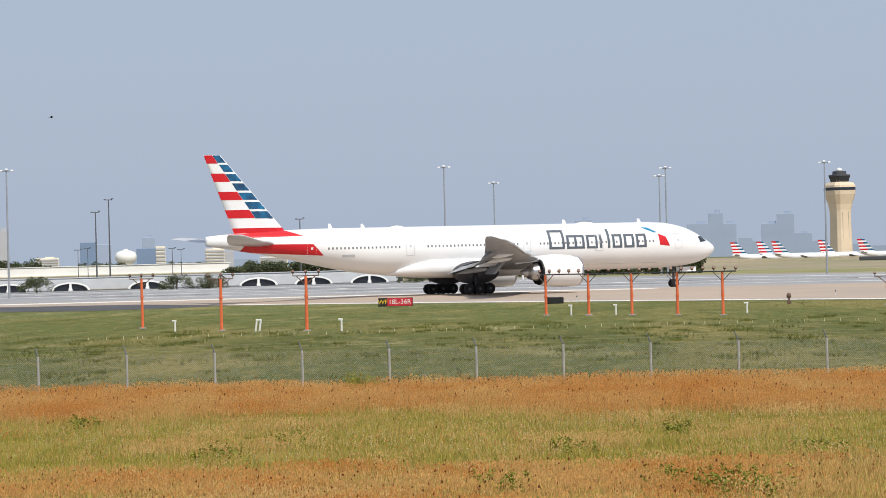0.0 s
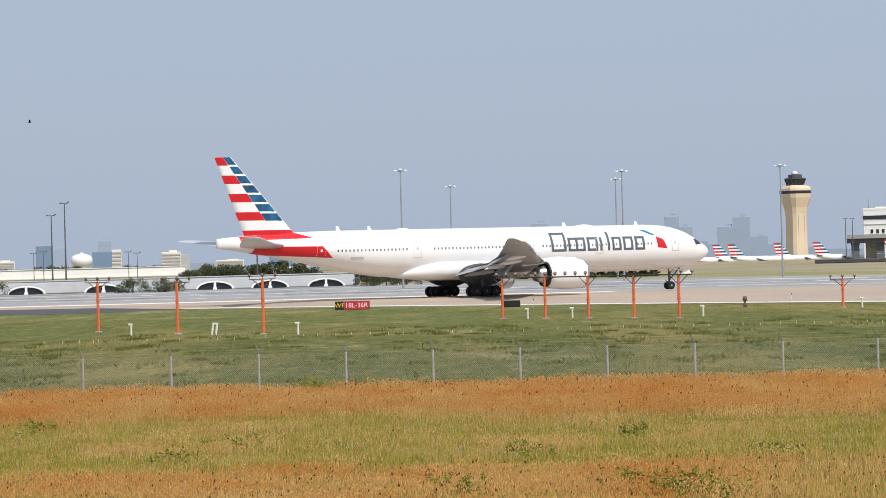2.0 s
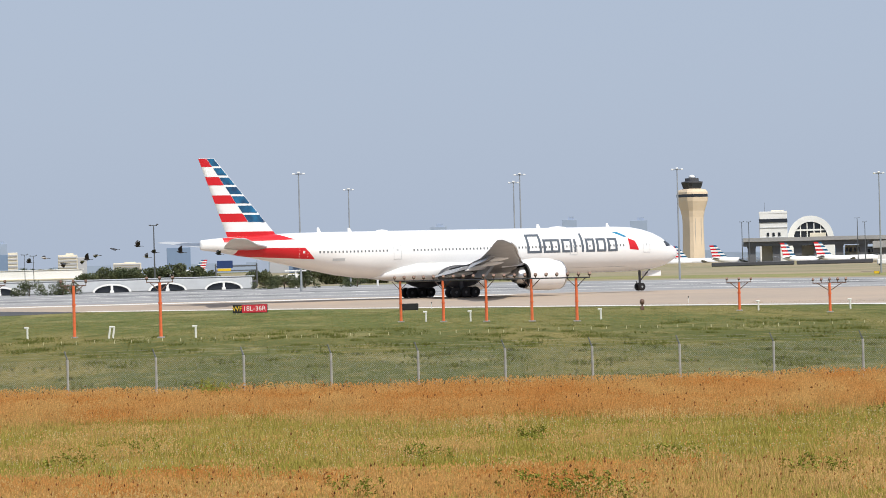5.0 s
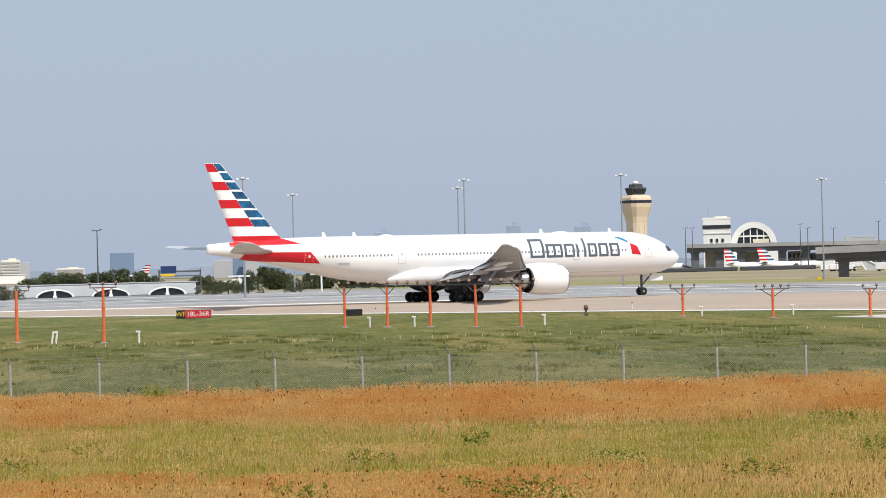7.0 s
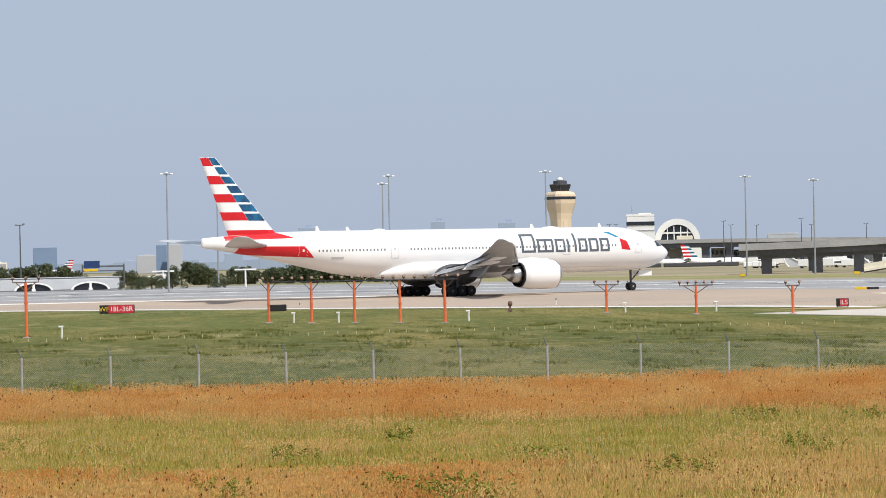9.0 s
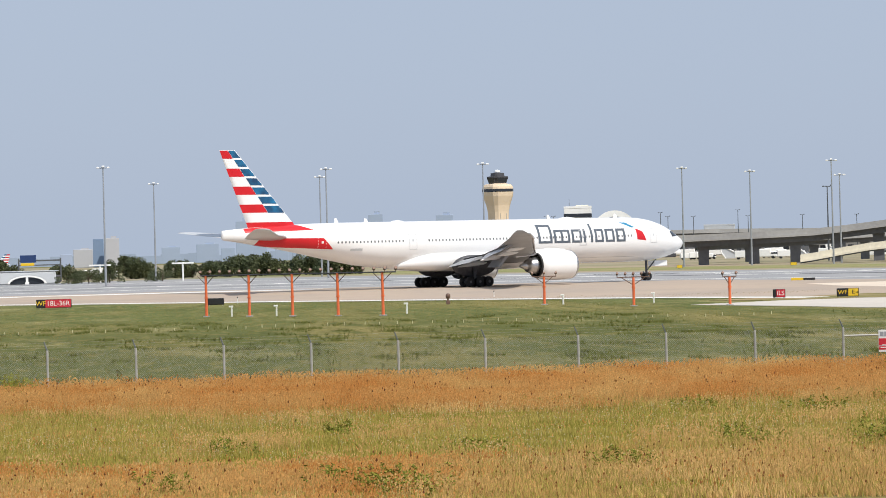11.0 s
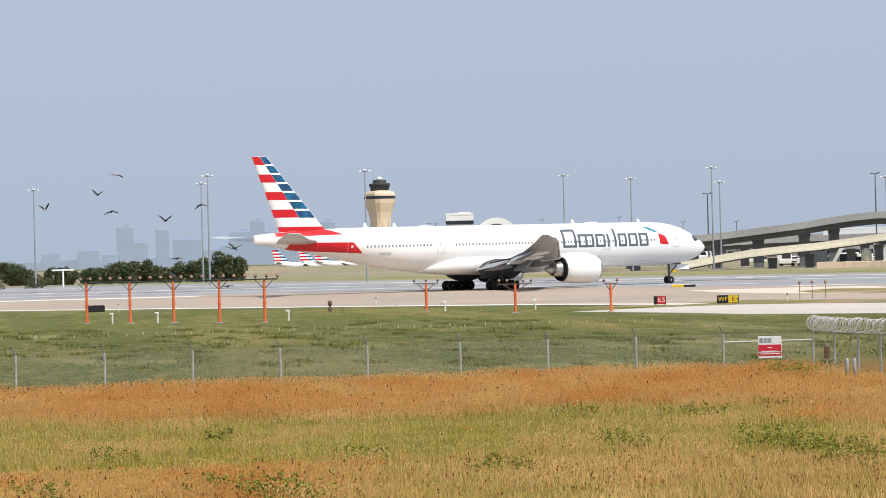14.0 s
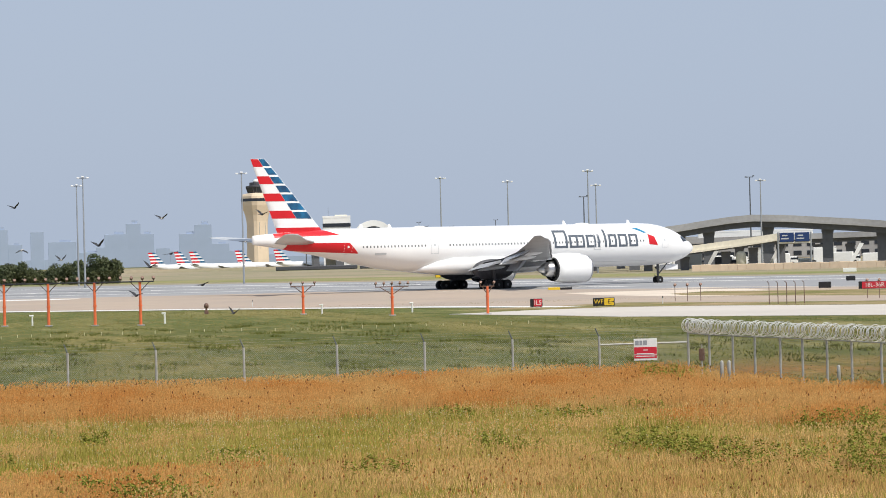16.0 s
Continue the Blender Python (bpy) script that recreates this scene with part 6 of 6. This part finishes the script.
# ---- trees ----
def tree(az, d, h, w, seedv, name="tree", label="broad dark green oak tree", n=4200):
    r = np.random.RandomState(seedv)
    ob = thing(name, Matrix.Translation(bear(az, d)), label, "tree" if name == "tree" else "bush")
    bm = bmesh.new()
    rod(bm, (0, 0, -0.1), (0, 0, h * 0.45), 0.05 * h, 0.03 * h, 8)
    for k in range(5):
        a = r.rand() * 6.28
        rod(bm, (0, 0, h * (0.25 + 0.05 * k)), (math.cos(a) * w * 0.3, math.sin(a) * w * 0.3, h * (0.55 + 0.06 * k)), 0.02 * h, 0.008 * h, 6)
    part("trunk", bm, BARK, ob)
    # lobes of the crown
    m = 18
    lobe = np.c_[r.uniform(-0.4, 0.4, m) * w, r.uniform(-0.3, 0.3, m) * w, (0.1 + 0.68 * r.rand(m)) * h]
    lobe[:, 0] *= 1.15 - 0.75 * (lobe[:, 2] / h) ** 2
    rad = (0.15 + 0.08 * r.rand(m)) * min(w, h * 1.5)
    lobe[:, 2] = np.minimum(lobe[:, 2], h * 0.98 - rad * 0.9)
    idx = r.randint(0, m, n)
    v = r.randn(n, 3)
    v /= np.linalg.norm(v, axis=1)[:, None]
    p = lobe[idx] + v * (rad[idx] * (0.55 + 0.5 * r.rand(n)))[:, None] * np.array([1, 1, 0.85])
    low = p[:, 2] < 0.02 * h
    p[low, 2] = 0.02 * h + 0.25 * h * r.rand(low.sum())
    size = (0.03 + 0.028 * r.rand(n)) * h
    a, b = r.randn(n, 3), r.randn(n, 3)
    a /= np.linalg.norm(a, axis=1)[:, None]
    b /= np.linalg.norm(b, axis=1)[:, None]
    q = np.stack([p - a * size[:, None], p + b * size[:, None] * 0.7, p + a * size[:, None], p - b * size[:, None] * 0.7], 1).reshape(-1, 3)
    me = bpy.data.meshes.new("crown")
    me.from_pydata(q.tolist(), [], np.arange(4 * n).reshape(-1, 4).tolist())
    me.materials.append(LEAF)
    cr = new("crown", me)
    cr.parent = ob
    cr["label"] = "uneven dark green crown of small leaves"


seed_ = 100
# bearing, distance, elevation of the top, width in degrees
for az, d, el, wd in ((-9.2, 1150, 0.35, 0.75), (-9.75, 1150, 0.3, 0.7), (-8.7, 1150, 0.2, 0.5), (-7.67, 1150, 0.24, 0.8), (-7.1, 1150, 0.2, 0.6), (-5.77, 1150, 0.17, 0.6), (-5.3, 1150, 0.15, 0.5),
                      (-4.6, 720, 0.04, 0.55), (-4.1, 720, 0.1, 0.6), (-3.6, 720, 0.08, 0.6), (-3.06, 720, 0.08, 0.6), (-2.75, 720, 0.16, 0.6), (-2.3, 720, 0.1, 0.5), (-1.95, 720, 0.0, 0.45), (-0.9, 720, -0.02, 0.5), (-0.45, 720, -0.12, 0.45),
                      (0.35, 700, 0.05, 0.55), (0.64, 700, 0.115, 0.6), (0.95, 700, 0.03, 0.5), (1.62, 690, 0.04, 0.5), (1.95, 690, -0.07, 0.6), (2.4, 690, -0.04, 0.55), (2.78, 680, 0.05, 0.65), (3.2, 680, 0.10, 0.7), (3.55, 680, 0.11, 0.65), (3.95, 680, 0.0, 0.5), (4.45, 670, 0.06, 0.6), (4.8, 670, -0.05, 0.5), (5.12, 660, 0.25, 0.72), (5.4, 660, 0.14, 0.6)):
    seed_ += 1
    tree(az, d, up(d, el) * (1.1 if d < 800 else 1.0), d * radians(wd) * 1.2, seed_)
for az, d, el, wd in ((-8.90, 575, -0.13, 0.62), (-5.86, 575, -0.14, 0.6), (-5.13, 575, -0.14, 0.62), (-0.3, 590, -0.16, 0.6), (0.15, 590, -0.2, 0.5), (1.3, 590, -0.2, 0.6), (-0.75, 590, -0.25, 0.5)):
    seed_ += 1
    tree(az, d, up(d, el) * 1.15, d * radians(wd) * 1.3, seed_, "bush", "round dark green bush before the canopy building", 2200)


# ---- skyline ----
tank = thing("water_tank", Matrix.Translation(bear(-6.955, 1500)), "white bulbous water tank", "water tank")
bm = bmesh.new()
lathe(bm, [(3.4, 0), (3.4, 7.6), (5.4, 9.3), (6.2, 11.2), (6.2, 12.8), (5.2, 14.6), (2.6, 15.6), (0.2, 15.9)], 28)
part("tank_shell", bm, WALLWHITE, tank, smooth=True)
bm = bmesh.new()
lathe(bm, [(1.2, 15.4), (1.2, 16.4), (0.2, 16.6)], 10)
part("vent", bm, WALLWHITE, tank)


def sky_block(az0, az1, el, d, material, label, storeys=0, cols=0, step=False):
    ob = block("office_tower", az0, az1, d, 0, up(d, el), d * radians(az1 - az0) * 0.7, material, label, "building", storeys=0, roof=False)
    w = d * radians(az1 - az0)
    z1 = up(d, el)
    for j in range(storeys):
        bm = bmesh.new()
        box(bm, (0, -0.3, z1 * (0.3 + 0.66 * (j + 0.5) / storeys)), (w * 0.94, 1.0, z1 * 0.3 / storeys))
        part("window_band", bm, FAR_PALE, ob)
    if step:
        bm = bmesh.new()
        box(bm, (w * 0.1, w * 0.3, z1 * 1.03), (w * 0.4, w * 0.3, z1 * 0.08))
        part("roof_plant", bm, material, ob)
    return ob


# the FAR_ materials carry the haze of distance in their base colour
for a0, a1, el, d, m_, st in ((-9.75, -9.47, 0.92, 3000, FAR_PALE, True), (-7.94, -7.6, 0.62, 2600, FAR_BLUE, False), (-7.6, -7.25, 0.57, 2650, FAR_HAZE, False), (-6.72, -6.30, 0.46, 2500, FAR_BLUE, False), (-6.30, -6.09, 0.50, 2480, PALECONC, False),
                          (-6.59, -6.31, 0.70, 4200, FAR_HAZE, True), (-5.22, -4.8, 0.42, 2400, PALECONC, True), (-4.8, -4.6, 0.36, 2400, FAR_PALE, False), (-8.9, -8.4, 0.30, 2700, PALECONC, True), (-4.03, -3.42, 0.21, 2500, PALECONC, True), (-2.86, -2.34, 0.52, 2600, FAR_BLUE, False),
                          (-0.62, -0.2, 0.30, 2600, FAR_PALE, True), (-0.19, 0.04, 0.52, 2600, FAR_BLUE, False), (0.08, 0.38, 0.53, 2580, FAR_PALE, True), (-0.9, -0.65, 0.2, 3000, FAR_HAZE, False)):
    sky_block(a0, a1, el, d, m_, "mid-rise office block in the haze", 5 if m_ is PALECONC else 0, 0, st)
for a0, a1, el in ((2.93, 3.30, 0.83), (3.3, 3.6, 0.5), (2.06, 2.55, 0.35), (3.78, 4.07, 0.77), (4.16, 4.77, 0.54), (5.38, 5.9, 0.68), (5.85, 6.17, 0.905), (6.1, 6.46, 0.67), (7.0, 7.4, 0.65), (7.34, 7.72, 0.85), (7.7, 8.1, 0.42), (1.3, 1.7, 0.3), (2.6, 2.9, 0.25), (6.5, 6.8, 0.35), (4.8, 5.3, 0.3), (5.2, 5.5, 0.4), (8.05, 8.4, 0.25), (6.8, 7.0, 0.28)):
    sky_block(a0, a1, el, 4300, FAR_HAZE, "downtown tower on the horizon, pale blue haze painted into its colour", 0, 0, a1 - a0 > 0.3)
# horizon line in the same colour with haze painted in
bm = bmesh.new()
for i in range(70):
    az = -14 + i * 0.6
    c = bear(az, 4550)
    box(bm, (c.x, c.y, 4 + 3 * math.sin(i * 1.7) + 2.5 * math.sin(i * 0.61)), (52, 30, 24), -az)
tagged(part("backdrop", bm, FAR_HAZE), "low line of far woods and roofs, haze painted into its colour", "backdrop", kind="structure")


# ---- birds ----
def bird(label="dark pigeon in flight with spread wings", size=1.0, material=None):
    ob = thing("bird", pose(0, -50, 60), label, "bird", "flock of birds")
    bm = bmesh.new()
    rings = []
    for x, r, z in ((0.17, 0.006, 0.01), (0.145, 0.022, 0.012), (0.115, 0.03, 0.01), (0.08, 0.04, 0), (0.02, 0.052, -0.006), (-0.06, 0.042, -0.004), (-0.12, 0.022, 0.0), (-0.15, 0.01, 0.004)):
        rings.append([Vector((x, r * math.cos(a), z + r * 0.9 * math.sin(a))) * size for a in (2 * math.pi * i / 10 for i in range(10))])
    loft(bm, rings)
    part("body", bm, material or FEATHER, ob, smooth=True)
    bm = bmesh.new()
    loft(bm, [[Vector((x, y, z)) * size for x, y in ((-0.12, -0.02), (-0.12, 0.02), (-0.27, 0.05), (-0.28, 0), (-0.27, -0.05))] for z in (0.004, 0.012)])
    part("tail", bm, FEATHER, ob)
    wings = []
    for s in (1, -1):
        bm = bmesh.new()
        out = [(0.07, 0.0), (0.10, 0.09), (0.115, 0.16), (0.06, 0.26), (-0.03, 0.345), (-0.05, 0.33), (-0.05, 0.24), (-0.075, 0.15), (-0.08, 0.06), (-0.06, 0.0)]
        loft(bm, [[Vector((x, s * (y + 0.0), z)) * size for x, y in out] for z in (-0.004, 0.006)])
        w = part("wing", bm, FEATHER, ob, "spread dark wing")
        w.location = (0, s * 0.035 * size, 0.012 * size)
        wings.append((w, s))
    return ob, wings


FLOCK = []
# where each bird is: bearing and elevation on its first pass (2.8 s and 3.5 s), then at 12.5, 13.5, 14.5 and 15.5 s
COURSES = [
    ((8.08, -0.57), (3.14, -0.51), (1.59, 0.79), (2.31, 2.0), (3.88, 1.99), (5.72, 1.23)),
    ((8.24, -0.79), (3.13, -0.80), (-0.31, 0.45), (2.10, 1.52), (2.72, 1.58), (3.21, 1.37)),
    ((8.55, -0.77), (3.54, -0.97), (0.49, 0.22), (2.39, 1.09), (3.24, 1.21), (4.58, 0.62)),
    ((8.96, -0.57), (4.00, -0.39), (-0.81, 1.07), (1.25, 0.91), (1.52, 1.64), (2.90, 0.67)),
    ((9.17, -0.43), (4.49, -0.27), (1.46, -0.74), (3.97, 1.30), (5.56, 1.27), (7.74, 1.09)),
    ((9.44, -0.53), (4.40, 0.08), (1.26, -0.95), (3.29, 0.69), (4.63, 1.01), (5.78, 0.19)),
    ((9.46, -0.84), (4.60, -0.60), (2.0, -0.5), (4.41, 0.36), (6.33, 0.33), (7.75, 0.42)),
    ((9.98, -0.38), (4.88, 0.27), (-0.53, 0.01), (4.38, 0.15), (5.89, 0.42), (6.51, 0.27)),
    ((8.57, -1.16), (3.60, -0.62), (-0.13, -0.74), (3.69, -0.06), (4.49, 0.16), (6.49, -0.33)),
    ((8.03, -1.33), (3.20, -0.70), (-0.81, -0.65), (3.05, -0.25), (3.55, 0.17), (4.14, 0.15)),
    ((10.4, -0.6), (5.4, -0.3), (0.0, -1.27), (3.34, -0.58), (4.72, -0.18), (5.6, -0.56)),
    ((10.8, -0.9), (5.9, -0.5), (-1.1, -0.9), (3.90, -0.82), (6.13, -0.26), (7.48, -0.92)),
]
for i, c in enumerate(COURSES):
    ob, wings = bird("dark pigeon in flight with spread wings" if i % 3 else "grey pigeon in flight with pale body", 0.84, None if i % 3 else PALEFEATHER)
    FLOCK.append((ob, wings, c, 96.0 + 9 * math.sin(i * 2.3), i))
LONE, LONE_WINGS = bird("small dark bird high over the field", 0.8)


# ---- what moves ----
# seconds, main gear's place, heading clockwise from ahead
TAXI = [
    (0.0, 3.22, 338.42, 65.20),
    (0.5, 4.70, 338.57, 64.49),
    (1.0, 6.22, 338.72, 63.82),
    (1.5, 7.78, 338.88, 63.18),
    (2.0, 9.35, 339.03, 62.66),
    (2.5, 10.96, 339.18, 62.18),
    (3.0, 12.65, 339.36, 61.75),
    (3.5, 14.41, 339.56, 61.41),
    (4.0, 16.18, 339.80, 61.50),
    (6.5, 25.65, 342.43, 62.83),
    (7.0, 27.80, 342.75, 63.02),
    (7.5, 29.98, 343.04, 63.23),
    (8.0, 32.20, 343.30, 63.38),
    (10.5, 44.77, 343.83, 64.61),
    (11.0, 47.70, 344.36, 65.08),
    (11.5, 50.73, 344.94, 65.63),
    (12.0, 53.87, 345.57, 66.16),
    (12.5, 57.17, 346.26, 66.64),
    (13.0, 60.69, 347.00, 67.04),
    (13.5, 64.38, 347.79, 67.62),
    (14.0, 68.20, 348.66, 68.16),
    (14.5, 72.20, 349.56, 68.66),
    (15.0, 76.42, 350.49, 69.09),
    (15.5, 80.85, 351.42, 69.68),
    (16.0, 85.42, 352.35, 70.50),
]


def flap(wings, rate, phase, swing=38.0, lift=8.0):
    for w, s in wings:
        base = w.location.copy()
        rows, t = [], 0.0
        while t <= 16.05:
            a = lift + swing * math.sin(2 * math.pi * rate * t + phase)
            rows.append((t, pose(*base, s * a, 0, 0)))
            t += 0.1
        walk(w, rows)


def fly_flock():
    for ob, wings, (p1, p2, q1, q2, q3, q4), d, i in FLOCK:
        va = (p2[0] - p1[0]) / 0.7
        ve = (p2[1] - p1[1]) / 0.7
        w = (q4[0] - q3[0], q4[1] - q3[1])
        path = [(0.0, p1[0] - va * 2.8, p1[1] - ve * 0.5), (1.6, p1[0] - va * 1.2, p1[1] - ve * 0.4), (2.8, *p1), (3.5, *p2), (4.2, p2[0] + va * 0.68, p2[1] + 0.3), (5.4, p2[0] + va * 1.6, 0.6), (6.6, -19.0 - 0.3 * i, 1.0),
                (8.4, -21.0, 1.4), (10.2, -12.0 + 0.2 * i, 1.0), (11.5, q1[0] - 4.0, q1[1]), (12.5, *q1), (13.5, *q2), (14.5, *q3), (15.5, *q4), (16.0, q4[0] + w[0] * 0.5, q4[1] + w[1] * 0.3)]
        rows = []
        for t, az, el in path:
            face = 140.0 if t < 5 else (215.0 if t < 6 else (285.0 if t < 7 else (350.0 if t < 9 else 418.0)))
            dd = d + (12 if 5 < t < 11 else 0)
            p = bear(az, dd)
            rows.append((t, pose(p.x, p.y, max(0.5, EYE + dd * math.tan(radians(el))), 12 * math.sin(t + i), -6, face - az + 14 * math.sin(i * 3.1))))
        walk(ob, rows)
        flap(wings, 3.4 + 0.25 * math.sin(i * 1.9), i * 1.3)
    p, q = bear(-8.49, 190, EYE + 190 * math.tan(radians(3.36))), bear(-4.6, 190, EYE + 190 * math.tan(radians(3.0)))
    walk(LONE, [(0.0, pose(*p, 0, 0, 10)), (16.0, pose(*q, 0, 0, 10))])
    flap(LONE_WINGS, 3.1, 0.4)


def motions():
    walk(jet, [(t, pose(x, y, 0.33 - 0.0053 * (x - 3), 0, 0, 90 - h)) for t, x, y, h in TAXI])
    fly_flock()


motions()
